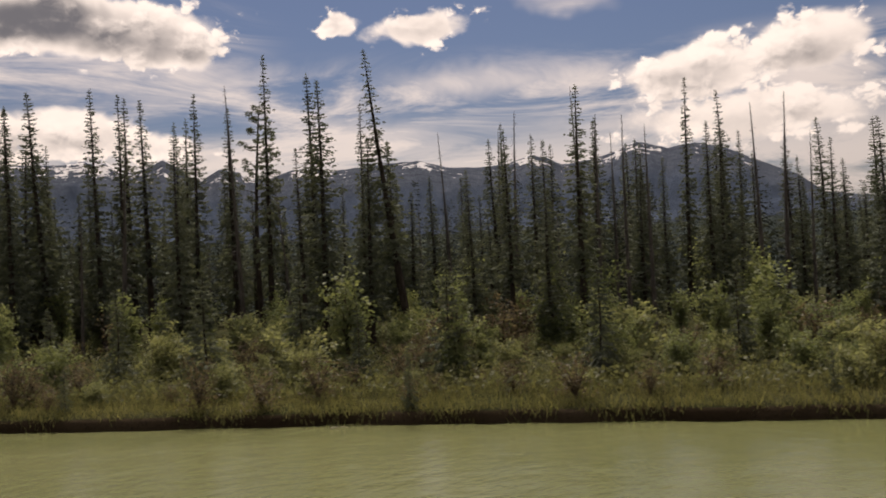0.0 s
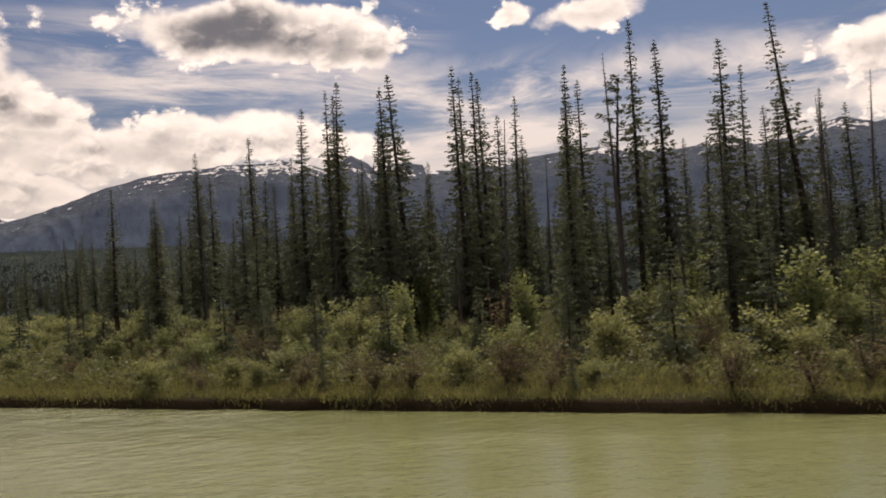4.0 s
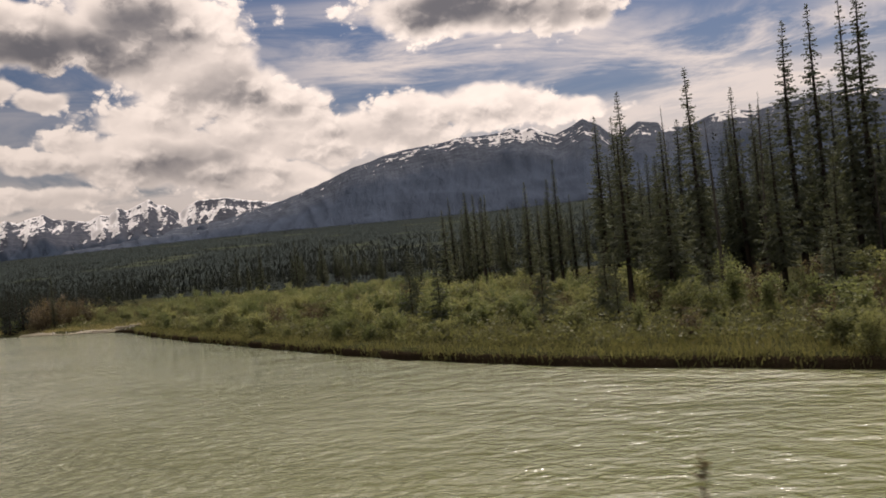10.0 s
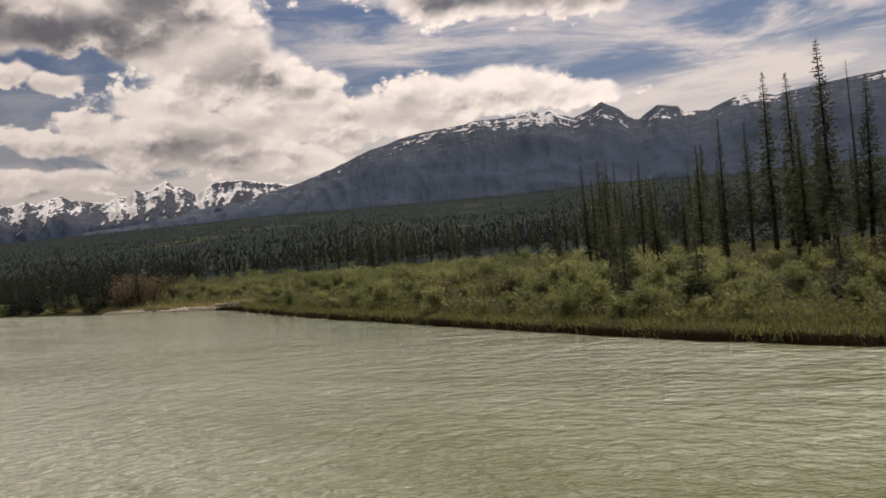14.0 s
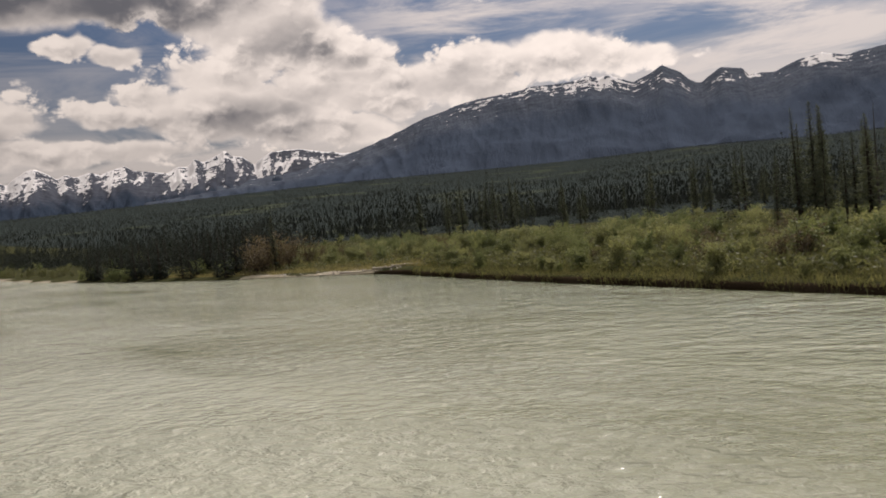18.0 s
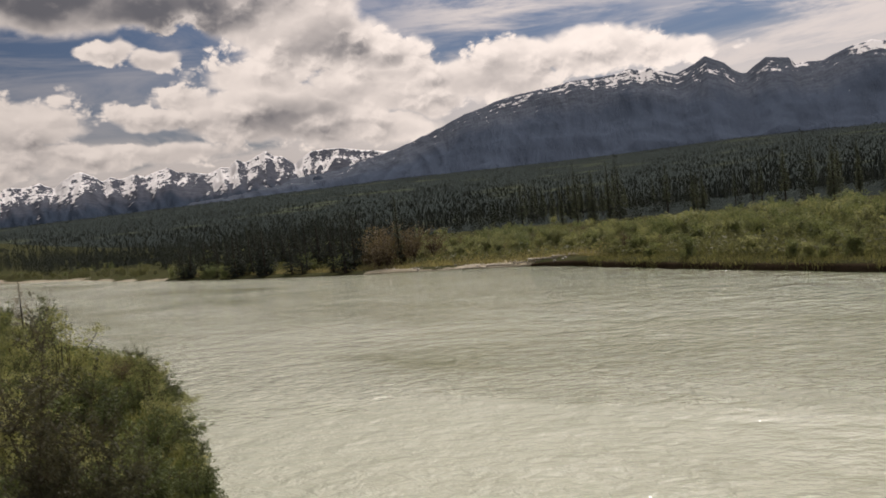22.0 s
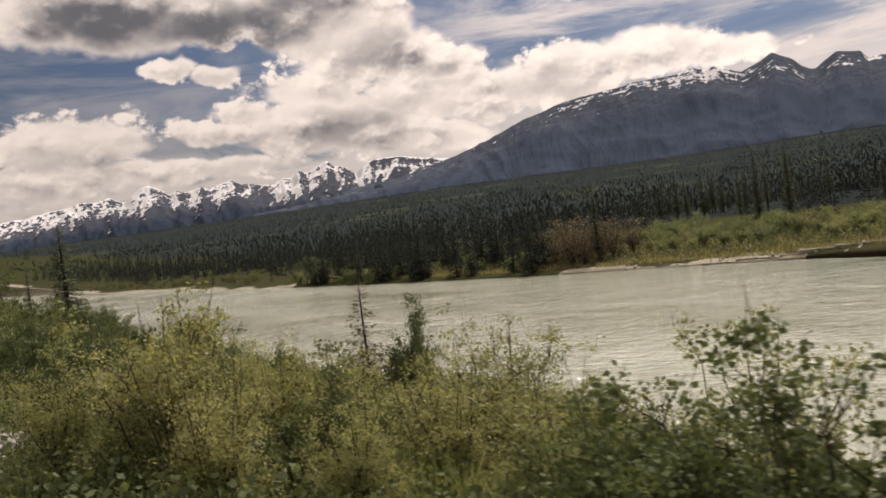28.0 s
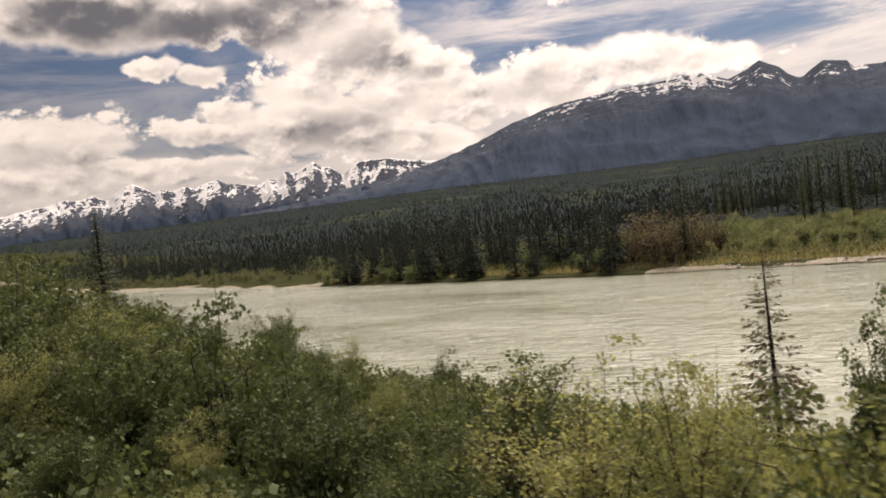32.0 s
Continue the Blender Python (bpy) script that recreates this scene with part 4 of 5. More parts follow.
def scatter(count, place, gap, tries=40):
    """Seeded places, none closer than gap to another tree."""
    made = []
    for _ in range(count * tries):
        if len(made) >= count:
            break
        x, y = place()
        if clear_of(x, y, gap):
            placed.append((x, y))
            made.append((x, y))
    return made


# the rest of the stand, lower and behind
for x, y in scatter(120, lambda: (rng.uniform(-68, 64), rng.uniform(58, 112)), 2.0):
    stand_tree(x, y, rng.uniform(11, 20) + 0.03 * (y - 60), rng.choice("ffttfd"))
for x, y in scatter(34, lambda: (rng.uniform(-112, -62), rng.uniform(86, 128)), 2.4):
    stand_tree(x, y, rng.uniform(8, 14) + 2.5 * (x > -90), rng.choice("ftt"))
# young spruces low in the shrubs
for x, y in [(-63.5, 52.5), (-78, 52.5), (-86, 60), (-45.4, 50.5), (-42, 51.5), (-46, 52.5), (-66, 57), (-68.4, 62), (-88.4, 64), (-4, 45), (-9, 44.5), (12, 47), (-24, 47), (-58, 55), (-30, 50), (-18, 46), (-35, 47.5), (-50, 53), (4, 44), (-13, 48), (-39, 55), (-70, 54)]:
    placed.append((x, y))
    plant(rng.choice(YOUNG), x, y, rng.uniform(4.0, 7.0), "bushy young dark green spruce among willows", "spruce", "young spruces", rng.uniform(0, 6.28), rng.uniform(0.8, 1.1))

# ---------------------------------------------------------------- far bank shrubs
F_WILLOW = [bush("willow_shrub", 101 + k, 2.6, 1.6, 2300, 0.15, WILLOW, stems=12) for k in range(4)]
F_ALDER = [bush("alder_shrub", 111 + k, 3.2, 1.6, 2300, 0.17, ALDER, stems=10) for k in range(3)]
F_TALL = [bush("poplar_sapling", 121 + k, 5.0, 1.2, 1900, 0.20, ALDER, stems=7, upright=0.9) for k in range(3)]
F_DULL = [bush("bare_shrub", 131 + k, 2.6, 1.3, 500, 0.14, DULL, stems=14) for k in range(2)]


def far_shrub(x, y, h, form):
    kinds, label, cat = {"w": (F_WILLOW, "yellow-green willow shrub on the grassy bank", "shrub"), "a": (F_ALDER, "green leafy alder shrub among the willows", "shrub"),
                         "p": (F_TALL, "tall light green poplar sapling beneath the spruces", "sapling"), "b": (F_DULL, "brown twiggy shrub with few leaves", "shrub")}[form]
    plant(rng.choice(kinds), x, y, h, label, cat, "shrubs on the far bank", rng.uniform(0, 6.28), rng.uniform(0.85, 1.3))


def on_bank(x0, x1, v0, v1):
    x = rng.uniform(x0, x1)
    return x, float(far_line(x)[0]) + rng.uniform(v0, v1)


placed = []
for x, y in scatter(190, lambda: on_bank(-80, 45, 3.2, 26), 1.2):
    far_shrub(x, y, rng.uniform(1.0, 3.4) * (0.75 + 0.02 * (y - float(far_line(x)[0]))) * (0.8 if x < -50 else 1.0), rng.choice("wwwaabb"))
for x, y in scatter(230, lambda: on_bank(-142, -76, 1.6, 30), 1.2):
    far_shrub(x, y, rng.choice((0.8, 1.1, 1.5, 2.1, 2.7)) * rng.uniform(0.85, 1.1), rng.choice("wwaawab"))
for x, y in scatter(64, lambda: on_bank(-88, 40, 7, 34), 2.4):
    far_shrub(x, y, rng.uniform(2.6, 6.4) * (0.6 if x < -45 else 1.0), "p")
for x, y in scatter(26, lambda: on_bank(-50, 10, 1.2, 4.5), 1.6):
    far_shrub(x, y, rng.uniform(1.0, 2.2), rng.choice("wbb"))

# ---------------------------------------------------------------- the shore downstream
for x, y in scatter(60, lambda: on_bank(-186, -146, 9, 28), 1.5):
    far_shrub(x, y, rng.uniform(1.2, 2.6), rng.choice("wwwab"))
for x, y in scatter(84, lambda: on_bank(-238, -182, 0.6, 18), 1.4):
    plant(rng.choice(SMALL), x, y, rng.uniform(4.0, 7.5), "small dark spruce on the low wooded point", "spruce", "spruces on the point", rng.uniform(0, 6.28), 2.0)
for x, y in scatter(16, lambda: on_bank(-240, -184, 0.2, 6), 1.2):
    far_shrub(x, y, rng.uniform(1.5, 2.8), "a")
for x, y in scatter(12, lambda: (rng.uniform(-184, -174), rng.uniform(78, 86)), 1.2):
    far_shrub(x, y, rng.uniform(3.5, 6.0), "b")
for x, y in scatter(16, lambda: (rng.gauss(-228, 9), rng.gauss(208, 8)), 1.6) + scatter(34, lambda: (rng.uniform(-205, -105), rng.uniform(140, 225)), 2.5):
    plant(rng.choice(THIN + FULL), x, y, rng.uniform(7.5, 12.5), LABELS["t"], "spruce", "spruces downstream", rng.uniform(0, 6.28), rng.uniform(1.2, 1.7))
for x, y, h in [(-176.0, 80.0, 9.5), (-180.4, 133.0, 12.0), (-182.5, 131.0, 9.0), (-219.0, 210.0, 11.0), (-228.0, 214.0, 12.0), (-208.0, 220.0, 9.5), (-226.0, 92.0, 7.5), (-231.0, 90.0, 6.5)]:
    plant(rng.choice(THIN), x, y, h, LABELS["t"], "spruce", "spruces downstream", rng.uniform(0, 6.28), 1.3)


def joined_growth(name, kinds, part_index, every, spots, h0, h1, mat, label, category):
    """Growth too far off to pick apart: the leaves of many plants in one mesh."""
    forms = []
    for kind in kinds:
        me = kind.parts[part_index][1]
        co = np.empty(len(me.vertices) * 3)
        me.vertices.foreach_get("co", co)
        forms.append(co.reshape(-1, 4, 3)[::every].reshape(-1, 3) / kind.natural)
    V = []
    for x, y in spots:
        v = rng.choice(forms)
        a, h, w = rng.uniform(0, 6.28), rng.uniform(h0, h1), rng.uniform(0.9, 1.4)
        c, s = math.cos(a), math.sin(a)
        V.append(np.stack([x + h * w * (c * v[:, 0] - s * v[:, 1]), y + h * w * (s * v[:, 0] + c * v[:, 1]), land_z(x, y) + h * v[:, 2]], 1))
    V = np.concatenate(V)
    me = mesh_from(name, V, np.arange(len(V)).reshape(-1, 4), [mat], smooth_shade=False)
    tagged(new(name, me), label, category, kind="stuff")


plain = scatter(90, lambda: (rng.uniform(-200, -95), rng.uniform(86, 132)), 2.0) + scatter(90, lambda: (rng.uniform(-420, -120), rng.uniform(95, 200)), 3.0)
plain = [q for q in plain if q[1] > float(far_line(q[0])[0]) + 8]
joined_growth("flood_plain_alders", F_ALDER, 1, 2, plain[::2], 1.2, 2.6, ALDER, "green alder thickets over the flood plain", "thicket")
joined_growth("flood_plain_willows", F_WILLOW, 1, 2, plain[1::2], 1.0, 2.3, WILLOW, "yellow-green willow thickets over the flood plain", "thicket")
joined_growth("downstream_thicket", F_ALDER, 1, 2, scatter(54, lambda: on_bank(-420, -238, 2.5, 12), 2.0), 1.2, 2.6, OLIVE, "low olive thicket along the far downstream shore", "thicket")


def far_woods():
    """The wooded slopes, too many trees to count: small ragged spires."""
    g = np.random.default_rng(7)
    n = 42000
    az, r = np.radians(g.uniform(-24, 80, n)), 330 + 1300 * g.random(n) ** 1.35
    x, y = ORIGIN[0] - np.sin(az) * r, ORIGIN[1] + np.cos(az) * r
    k = np.array([noise.noise((a * 0.006, b * 0.006, 3.0)) for a, b in zip(x, y)])
    keep = (y > far_line(x) + 30) & ~((k > 0.2) & (g.random(n) < 0.7))
    x, y, r, k = x[keep], y[keep], r[keep], k[keep]
    n = len(x)
    z = land_heights(x, y)
    h = g.uniform(1.0, 3.0, n) * g.uniform(0.7, 1.2, n) * (1.0 + 0.5 * k) * (1.1 - 0.5 * np.clip((r - 450) / 600, 0, 1))
    w = h * g.uniform(0.20, 0.40, n) * (1.0 + 0.9 * np.clip((r - 450) / 500, 0, 1))
    a = g.random(n) * 6.28
    V, F = [], []
    corner = np.array([(0, 1, 4), (1, 2, 4), (2, 3, 4), (3, 0, 4)])
    for level, (u, ww) in enumerate(((0.02, 1.0), (0.35, 0.72), (0.65, 0.42))):
        ring = []
        for q in range(4):
            t, rr = a + q * 1.571 + u, w * ww * g.uniform(0.7, 1.2, n)
            ring.append(np.stack([x + np.cos(t) * rr, y + np.sin(t) * rr, z + h * u], 1))
        ring.append(np.stack([x, y, z + h * min(1.0, u + 0.45)], 1))
        V.append(np.stack(ring, 1).reshape(-1, 3))
        F.append((np.arange(n)[:, None, None] * 5 + corner[None] + level * n * 5).reshape(-1, 3))
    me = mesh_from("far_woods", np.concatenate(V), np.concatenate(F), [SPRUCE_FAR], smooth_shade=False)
    tagged(new("far_woods", me), "dark conifer forest covering the valley slopes", "forest", kind="stuff")


far_woods()


def valley_woods():
    """The thin woods on the valley floor, joined: slender spruces of three forms."""
    forms = []
    for kind in SMALL:
        me = kind.parts[1][1]
        co = np.empty(len(me.vertices) * 3)
        me.vertices.foreach_get("co", co)
        forms.append(co.reshape(-1, 4, 3)[::2].reshape(-1, 3) / kind.natural)
    V = []
    spots = scatter(330, lambda: (rng.uniform(-420, -60), rng.uniform(118, 330)), 3.0) + scatter(420, lambda: on_bank(-640, -236, 9, 60), 1.8)
    deep = scatter(90, lambda: (rng.uniform(-72, 90), rng.uniform(92, 150)), 2.2)
    for x, y in spots + deep:
        if y < float(far_line(x)[0]) + 14:
            continue
        v = rng.choice(forms)
        a, h, w = rng.uniform(0, 6.28), rng.uniform(5.0, 9.5) + (8.5 if (x, y) in deep else 3.5 if y < 230 and x > -260 else 0), rng.uniform(1.0, 1.7)
        c, s = math.cos(a), math.sin(a)
        V.append(np.stack([x + h * w * (c * v[:, 0] - s * v[:, 1]), y + h * w * (s * v[:, 0] + c * v[:, 1]), land_z(x, y) + h * v[:, 2]], 1))
    V = np.concatenate(V)
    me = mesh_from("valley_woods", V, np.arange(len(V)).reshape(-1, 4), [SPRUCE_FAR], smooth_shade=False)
    tagged(new("valley_woods", me), "slender dark spruces scattered over the valley floor", "forest", kind="stuff")


valley_woods()

# ---------------------------------------------------------------- grass
def grass_patch(name, count, place, h0, h1, width, label, mat):
    g = np.random.default_rng(count)
    base = np.empty((count, 3))
    base[:, 0], base[:, 1] = place(g, count)
    base[:, 2] = land_heights(base[:, 0], base[:, 1]) - 0.04
    d = unit(np.stack([g.normal(0, 0.35, count), g.normal(0, 0.35, count), np.ones(count)], 1))
    ln = g.uniform(h0, h1, (count, 1))
    side = unit(np.stack([g.normal(0, 1, count), g.normal(0, 1, count), np.zeros(count)], 1)) * width
    v = np.stack([base - side, base + side, base + d * ln], 1).reshape(-1, 3)
    me = mesh_from(name, v, np.arange(len(v)).reshape(-1, 3), [mat], smooth_shade=False)
    tagged(new(name, me), label, "grass", kind="stuff")


def bank_grass(x0, x1, v0, v1):
    def f(g, n):
        x = g.uniform(x0, x1, n)
        return x, far_line(x) + v0 + (v1 - v0) * g.random(n) ** 1.6
    return f


grass_patch("bank_grass", 62000, bank_grass(-142, 40, -0.02, 9), 0.14, 0.55, 0.035, "yellow-green grass along the cut river bank", GRASS)


grass_patch("bank_sedge", 16000, bank_grass(-60, 48, 0.25, 4.5), 0.3, 0.75, 0.016, "tall golden sedge leaning over the cut bank", SEDGE)


def undergrowth(name, count, place, label, mat, h1=1.2, leaf=0.16):
    """Low leafy scrub too dense to pick apart."""
    g = np.random.default_rng(count + 1)
    base = np.empty((count, 3))
    x, y = place(g, count)
    lump = 0.35 + 0.65 * (0.5 + 0.5 * np.array([noise.noise((a * 0.45, b * 0.45, 1.0)) for a, b in zip(x, y)]))
    base[:, 0], base[:, 1], base[:, 2] = x, y, land_heights(x, y) + h1 * lump * g.random(count) ** 0.7
    d = unit(g.normal(0, 1, (count, 3)) + np.array([0, 0, 0.4]))
    ln = leaf * g.uniform(0.6, 1.4, (count, 1))
    v, f = blades(base, base + d * ln, unit(np.cross(d, g.normal(0, 1, (count, 3)))) * ln * 0.42)
    tagged(new(name, mesh_from(name, v, f, [mat], smooth_shade=False)), label, "undergrowth", kind="stuff")


undergrowth("undergrowth", 70000, bank_grass(-142, 50, 2.0, 34), "low green scrub filling the ground under the shrubs", OLIVE, 1.2, 0.19)
undergrowth("meadow_scrub", 30000, bank_grass(-236, -90, 4, 75), "low green scrub on the flood plain", OLIVE, 1.3, 0.26)
grass_patch("shore_grass", 24000, bank_grass(-240, -140, 2.2, 20), 0.2, 0.7, 0.05, "pale dry grass on the low shore", DRY_GRASS)

# single plants that stand at the edge of the far bank
for x, y, h, wide in ((-5.2, 37.2, 3.0, 0.55), (-22.5, 38.8, 2.4, 0.7), (13.0, 36.2, 2.2, 0.6), (-36.0, 40.2, 2.6, 0.6)):
    plant(YOUNG[1], x, y, h, "small dark spruce at the edge of the cut bank", "spruce", "young spruces", x, wide)
for x, y, h in ((-15.6, 38.4, 2.6), (-30.8, 39.6, 2.2), (-12.4, 38.0, 2.0), (-26.0, 40.0, 2.8)):
    far_shrub(x, y, h, "b")


# ---------------------------------------------------------------- driftwood
def log_kind(seed, length):
    """A weathered log: bent tapering stem with a root flare, and broken stubs."""
    g = np.random.default_rng(seed)
    k = np.linspace(0, 1, 9)
    path = np.stack([(k - 0.5) * length, 0.06 * length * np.sin(k * 3 + g.random()), 0.10 + 0.05 * np.sin(k * 4)], 1)
    stem = tube(path, 0.15 * (1 - 0.6 * k) + 0.12 * np.exp(-k * 14), 8)
    stubs = []
    for _ in range(5):
        i = int(g.integers(2, 8))
        d = unit(np.array([g.normal(0, 0.5), g.normal(), abs(g.normal()) + 0.3]))
        stubs.append(tube([path[i], path[i] + d * 0.3, path[i] + d * g.uniform(0.5, 1.0)], [0.05, 0.035, 0.012], 5))
    sv, sf = merge(stubs)
    return Kind("driftwood_log", [("log", [tuple(q) for q in stem[0]], stem[1], BLEACHED, ""), ("branch_stub", sv, sf, BLEACHED, "")], length)


BLEACHED = bark_material("sun_bleached_wood", (0.26, 0.23, 0.18), (0.50, 0.46, 0.38))
LOGS = [log_kind(501 + k, 5.0) for k in range(3)]
for x, y, size, turn in ((-159.0, 74.6, 6.0, 0.2), (-155.5, 75.0, 7.0, 0.05), (-152.4, 75.4, 5.0, -0.2), (-149.6, 75.6, 7.5, 0.3), (-147.2, 75.4, 5.5, 0.1), (-144.6, 75.4, 6.5, 0.25), (-151.0, 76.2, 4.5, 0.6), (-8.3, 36.3, 1.3, 0.2)):
    plant(LOGS[int(-x) % 3], x, y, 0.6 * size, "pale sun-bleached driftwood log lying on the shore", "driftwood", "driftwood on the far shore", turn, 1.0, (0.0, 0.0), max(0.02, land_z(x, y)))

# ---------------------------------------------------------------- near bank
N_WILLOW = [bush("willow_shrub", 201 + k, 2.4, 1.5, 14000, 0.060, WILLOW_LIT, stems=14, slim=0.30, twigs=7, shoots=7, clump=34) for k in range(4)]
N_ALDER = [bush("alder_shrub", 211 + k, 2.4, 1.55, 14000, 0.066, ALDER_SHADED, stems=14, slim=0.42, twigs=7, shoots=3, clump=40) for k in range(3)]
N_GOLD = [bush("willow_shrub", 221 + k, 2.2, 1.3, 13000, 0.056, GOLD, stems=14, slim=0.28, twigs=7, upright=0.9, shoots=10, clump=30) for k in range(3)]
N_DULL = [bush("bare_shrub", 231 + k, 2.4, 1.1, 3200, 0.07, DULL, stems=18, slim=0.3, twigs=6, upright=0.9, stout=0.5) for k in range(2)]

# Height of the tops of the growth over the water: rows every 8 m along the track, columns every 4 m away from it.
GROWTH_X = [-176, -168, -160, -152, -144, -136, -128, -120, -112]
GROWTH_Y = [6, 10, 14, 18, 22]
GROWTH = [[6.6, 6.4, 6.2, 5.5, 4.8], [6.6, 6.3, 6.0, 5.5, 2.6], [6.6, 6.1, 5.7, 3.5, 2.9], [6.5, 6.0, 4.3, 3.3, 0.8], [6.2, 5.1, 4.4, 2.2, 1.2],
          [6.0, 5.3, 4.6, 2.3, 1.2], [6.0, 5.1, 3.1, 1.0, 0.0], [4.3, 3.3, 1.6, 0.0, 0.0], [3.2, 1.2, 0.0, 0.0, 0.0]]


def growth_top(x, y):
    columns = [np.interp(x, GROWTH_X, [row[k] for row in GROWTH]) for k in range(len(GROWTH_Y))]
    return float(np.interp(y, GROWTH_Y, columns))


def near_shrub(x, y, h, form):
    kinds, label = {"w": (N_WILLOW, "dense green willow shrub on the near bank"), "a": (N_ALDER, "leafy dark green alder shrub on the near bank"),
                    "g": (N_GOLD, "yellow-green upright willow shrub on the near bank"), "b": (N_DULL, "thin brownish twiggy shrub on the near bank")}[form]
    plant(rng.choice(kinds), x, y, h, label, "shrub", "shrubs on the near bank", rng.uniform(0, 6.28), rng.uniform(0.9, 1.25))


placed = []


def near_place(x0, x1, y0, back):
    x = rng.uniform(x0, x1)
    e = float(near_line(x)[0])
    return x, rng.uniform(y0, max(y0 + 0.5, e - back))


# shrubs that stand out, then the rest between them
for x, y, top, form in ((-149.3, 10.7, 6.0, "a"), (-134.2, 7.4, 5.75, "g"), (-135.3, 7.7, 6.2, "g"), (-136.4, 8.3, 5.9, "a"), (-137.6, 9.0, 5.5, "a"), (-132.6, 7.0, 5.4, "g"), (-125.2, 7.6, 5.75, "a"), (-126.8, 8.0, 5.4, "a"), (-136.6, 12.2, 4.4, "g"), (-133.6, 13.8, 4.6, "w"),
                        (-128.2, 12.8, 4.6, "w"), (-152.0, 10.0, 5.9, "a"), (-154.5, 12.0, 5.7, "a"), (-131.0, 8.0, 5.1, "w"), (-129.0, 9.6, 4.9, "w"), (-136.4, 10.4, 5.0, "g"), (-140.4, 11.0, 5.0, "w"),
                        (-122.6, 7.2, 5.0, "a"), (-120.2, 7.6, 4.2, "w"), (-145.5, 9.6, 5.2, "a")):
    placed.append((x, y))
    near_shrub(x, y, (top - land_z(x, y)) / 1.12, form)
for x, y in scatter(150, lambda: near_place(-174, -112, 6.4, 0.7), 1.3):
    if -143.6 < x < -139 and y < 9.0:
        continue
    # sunlit stretch gets the lighter leaf colours, the shaded rest the darker ones
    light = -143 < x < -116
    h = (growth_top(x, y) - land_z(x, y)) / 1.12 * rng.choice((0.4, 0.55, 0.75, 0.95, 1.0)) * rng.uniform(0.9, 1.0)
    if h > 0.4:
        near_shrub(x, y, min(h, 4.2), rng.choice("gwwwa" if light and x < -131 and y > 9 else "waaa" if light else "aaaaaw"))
for x, y in scatter(70, lambda: near_place(-235, -174, 12.0, 0.8), 1.5):
    near_shrub(x, y, rng.uniform(1.6, 3.2), rng.choice("aaw"))
# a spruce and small pines above the shrubs
plant(FULL[1], -194.9, 28.5, 11.3 - land_z(-194.9, 28.5), "dark spruce standing above the near bank shrubs", "spruce", "", 0.4, 2.3)
plant(THIN[0], -190.0, 24.0, 6.0, "small dark spruce above the shrubs", "spruce", "", 0.4, 1.5)
SPARSE = conifer(304, 18, 2.4, 0.25, 0.55, needles=DULL)
SPARSE.name = "conifer_sapling"
plant(SPARSE, -142.2, 17.5, 5.9 - land_z(-142.2, 17.5), "thin sparse brownish sapling above the willows", "sapling", "", 2.0, 1.3)
plant(N_ALDER[0], -140.1, 17.4, 4.6 - land_z(-140.1, 17.4), "narrow dark alder shrub above the willows", "shrub", "", 0.5, 0.6)
for x, y in ((-166.0, 12.5), (-169.0, 14.5), (-172.0, 13.0), (-174.5, 16.0), (-163.0, 11.0)):
    near_shrub(x, y, 6.9 - land_z(x, y), "a")
STALK = conifer(301, 13, 0.75, 0.10, 0.15, needles=DULL)
STALK.name = "weed_stalk"
ARCHING = bush("willow_sapling", 303, 4.0, 0.9, 5200, 0.060, ALDER_SHADED, stems=4, slim=0.16, twigs=30, upright=0.7, skirt=0.0, stout=0.4, loose=0.012)
plant(STALK, -43.84, 4.78, 5.5 - land_z(-43.84, 4.78), "single tall brown weed stalk beside the track", "weed", "", 0.0, 1.0)
FEATHERY = bush("tamarack_sapling", 307, 4.0, 0.9, 8000, 0.062, FADED, stems=7, slim=0.26, twigs=30, upright=0.5, skirt=0.0, stout=0.4, loose=0.010)
for x, y, top, wide in ((-109.0, 4.35, 6.1, 0.8), (-108.5, 4.75, 5.5, 0.8), (-109.4, 4.6, 5.3, 0.7)):
    plant(FEATHERY, x, y, top - land_z(x, y), "slender feathery brown-green sapling beside the track", "sapling", "", 9 * x, wide)
for x, y, top, wide in ((-121.7, 9.3, 5.2, 0.75), (-122.7, 8.7, 5.0, 0.7), (-126.0, 15.0, 4.4, 1.0)):
    plant(ARCHING, x, y, (top - land_z(x, y)) * 0.8, "slim light green willow sapling among the shrubs", "sapling", "", x, wide)
for x, y, h, form in ((-108.6, 7.7, 1.5, "a"), (-109.8, 8.0, 1.6, "a"), (-110.8, 8.3, 1.3, "w"), (-106.8, 7.2, 1.2, "a"), (-112.4, 6.8, 0.7, "a"), (-114.0, 8.4, 0.7, "w"), (-117.6, 11.2, 0.8, "b"), (-119.6, 12.2, 1.0, "w"), (-121.8, 13.4, 1.3, "a"),
                      (-124.2, 14.4, 1.6, "w"), (-126.6, 15.4, 1.5, "a"), (-129.4, 16.8, 1.6, "w"), (-130.6, 18.4, 1.5, "b"), (-132.2, 19.2, 1.5, "a"), (-118.8, 9.6, 1.1, "a"), (-133.0, 17.6, 1.6, "b")):
    near_shrub(x, y, h, form)


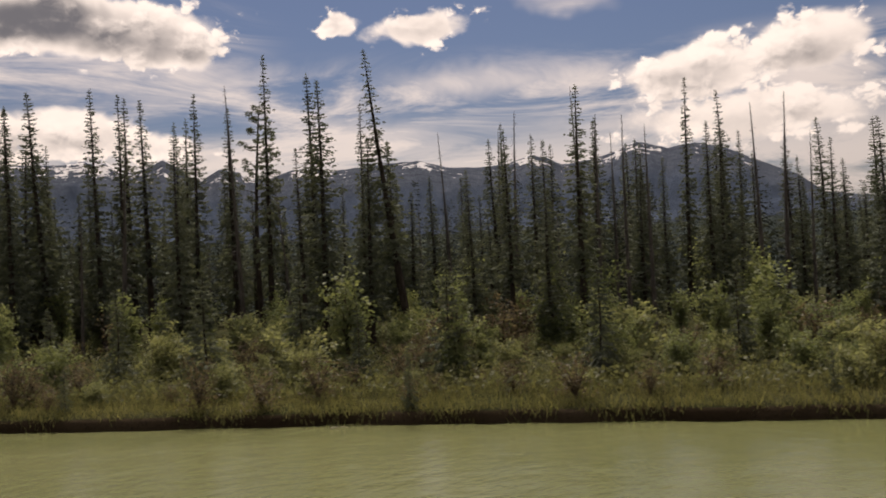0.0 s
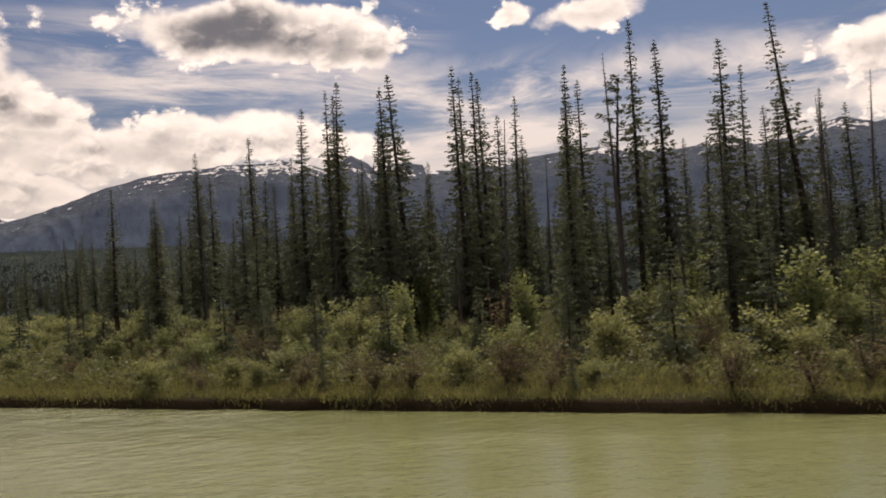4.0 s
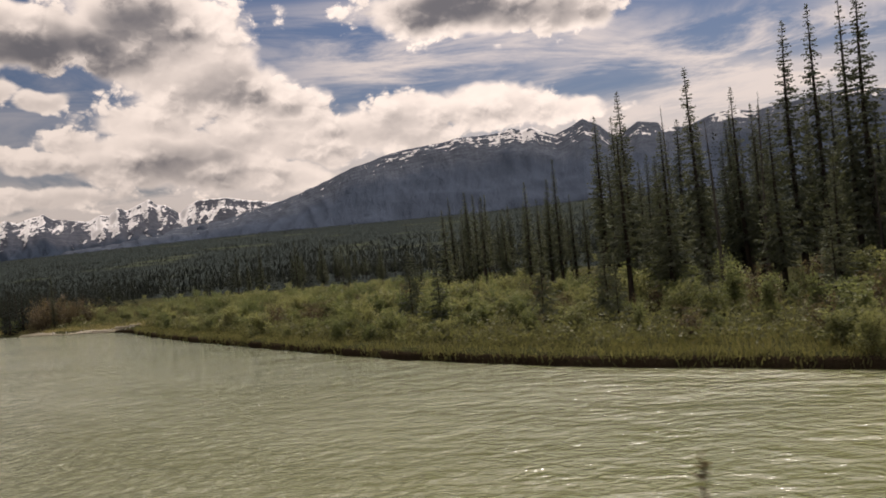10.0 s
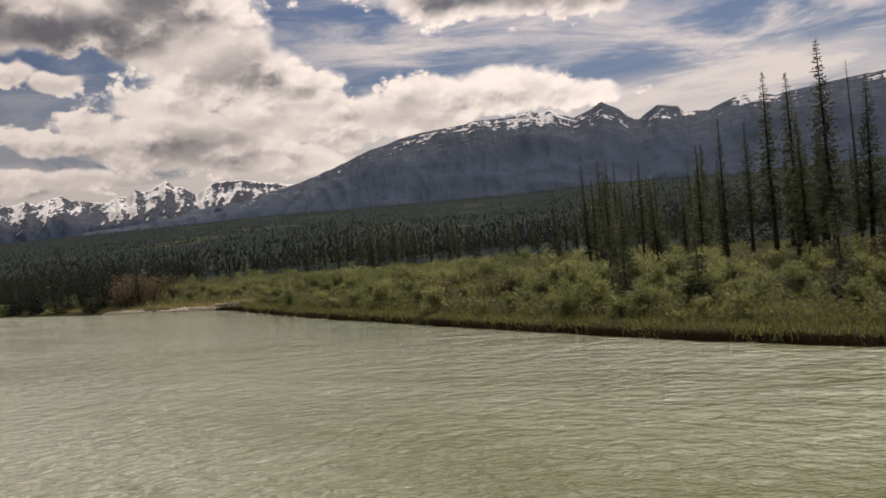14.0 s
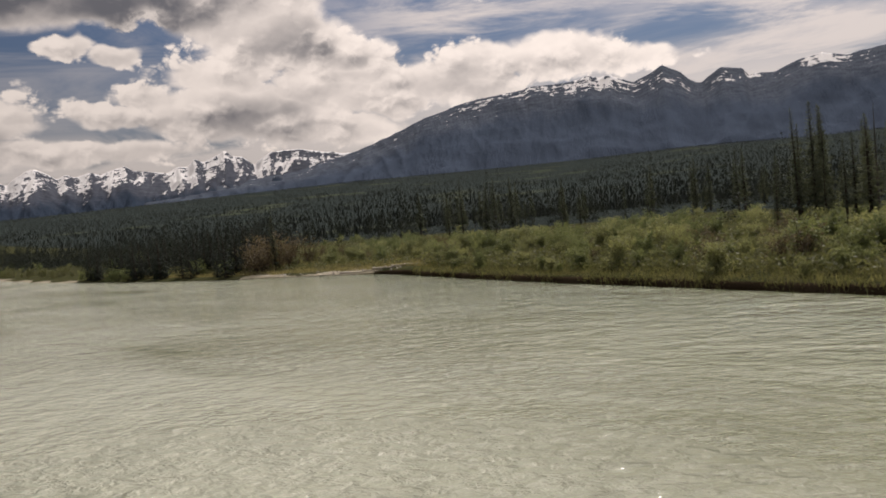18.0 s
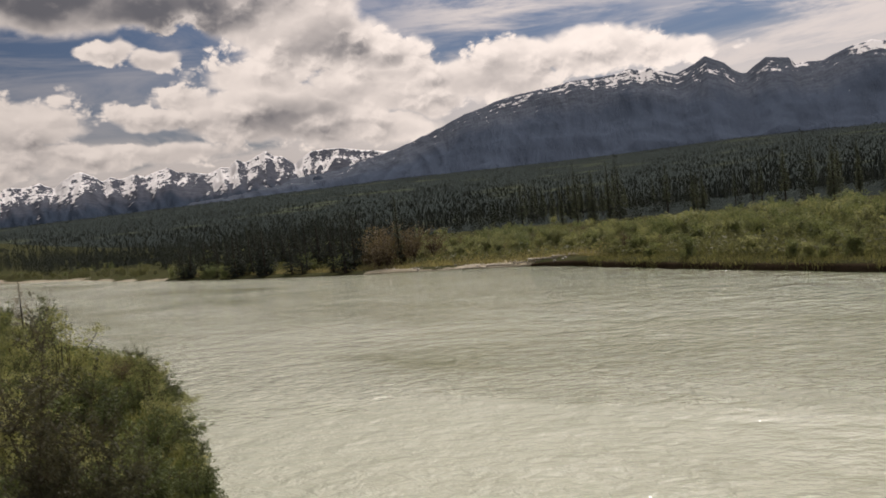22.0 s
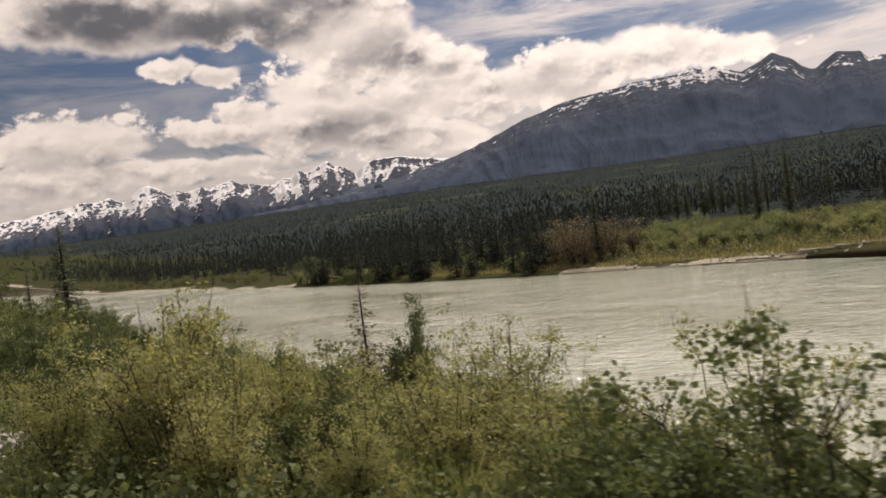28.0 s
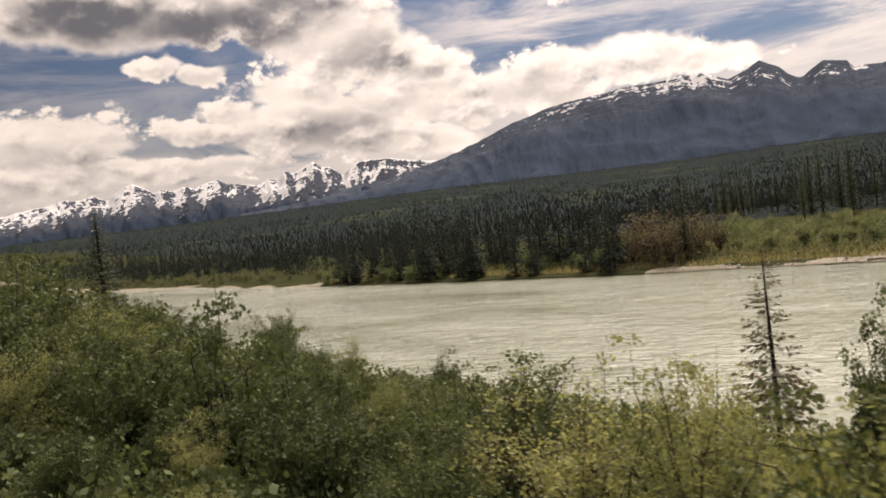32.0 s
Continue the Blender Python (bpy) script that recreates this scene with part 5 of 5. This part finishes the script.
def stone_mesh(seed):
    g = np.random.default_rng(seed)
    bm = bmesh.new()
    bmesh.ops.create_icosphere(bm, subdivisions=2, radius=0.5)
    axis = unit(g.normal(0, 1, (7, 3)))
    cut = g.uniform(0.30, 0.46, 7)
    for v in bm.verts:
        q = np.array(v.co)
        for n, c in zip(axis, cut):
            k = float(q @ n)
            if k > c:
                q = q - n * (k - c) * 0.85
        v.co = Vector(q * (1.0, 0.85, 0.62)) * (1 + 0.05 * noise.noise(Vector(q) * 5))
    me = bpy.data.meshes.new("stone")
    bm.to_mesh(me)
    bm.free()
    me.materials.append(STONE)
    return me


STONE = earth_material("pale_broken_limestone", (0.34, 0.32, 0.29), (0.44, 0.42, 0.38), (0.20, 0.19, 0.17), 6.0)
STONES = [stone_mesh(400 + k) for k in range(5)]


def rock_pile(cx, cy, count, spread_x, spread_y, size, rise=0.0):
    pile = tagged(new("rock_pile"), "heap of pale broken rock below the track", "rocks", "rock piles")
    pile.location = (cx, cy, land_z(cx, cy))
    for _ in range(count):
        dx, dy = rng.gauss(0, spread_x), rng.gauss(0, spread_y)
        s = rng.uniform(0.5, 1.2) * size
        ob = new("stone", rng.choice(STONES))
        ob.parent = pile
        ob.matrix_basis = Matrix.LocRotScale((dx, dy, land_z(cx + dx, cy + dy) - pile.location.z + 0.18 * s + rise * max(0.0, 1 - (dx / spread_x) ** 2 / 4 - (dy / spread_y) ** 2 / 4)), Euler((rng.gauss(0, 0.3), rng.gauss(0, 0.3), rng.uniform(0, 6.28))), (s, s, s))


rock_pile(-141.2, 7.2, 150, 0.95, 0.45, 0.21, 0.22)
rock_pile(-114.6, 7.4, 9, 1.2, 0.4, 0.4)
for k in range(9):
    x = -147.0 - 3.4 * k
    rock_pile(x, float(far_line(x)[0]) + 0.6 + 0.9 * (k % 3), 5, 1.2, 0.4, 0.38)


def near_grass(x0, x1):
    def f(g, n):
        x = g.uniform(x0, x1, n)
        e = near_line(x)
        return x, e - 0.2 - (e - 4.2) * g.random(n) ** 1.2
    return f


def meadow_spot(g, n):
    x = g.uniform(-143, -118, n)
    return x, 9.0 + (near_line(x) - 0.3 - 9.0) * g.random(n)


def track_side(g, n):
    x, y = g.uniform(-168, -110, n), g.uniform(4.8, 11.5, n)
    y = np.where((abs(x + 141.4) < 2.2) & (y > 6.4) & (y < 8.4), y - 2.0, y)
    return x, np.minimum(y, near_line(x) - 0.3)


grass_patch("near_grass", 26000, near_grass(-190, -104), 0.3, 1.0, 0.014, "tall mixed grass and weeds on the near bank", GRASS)
grass_patch("tall_grass", 26000, meadow_spot, 0.4, 1.2, 0.012, "tall yellow-green grass between the near willows", TALL_GRASS)
undergrowth("near_scrub", 70000, near_grass(-200, -104), "low leafy weeds between the near shrubs", ALDER_SHADED, 1.1, 0.12)
undergrowth("trackside_scrub", 36000, track_side, "low dark green weeds below the track", ALDER_SHADED, 0.9, 0.085)
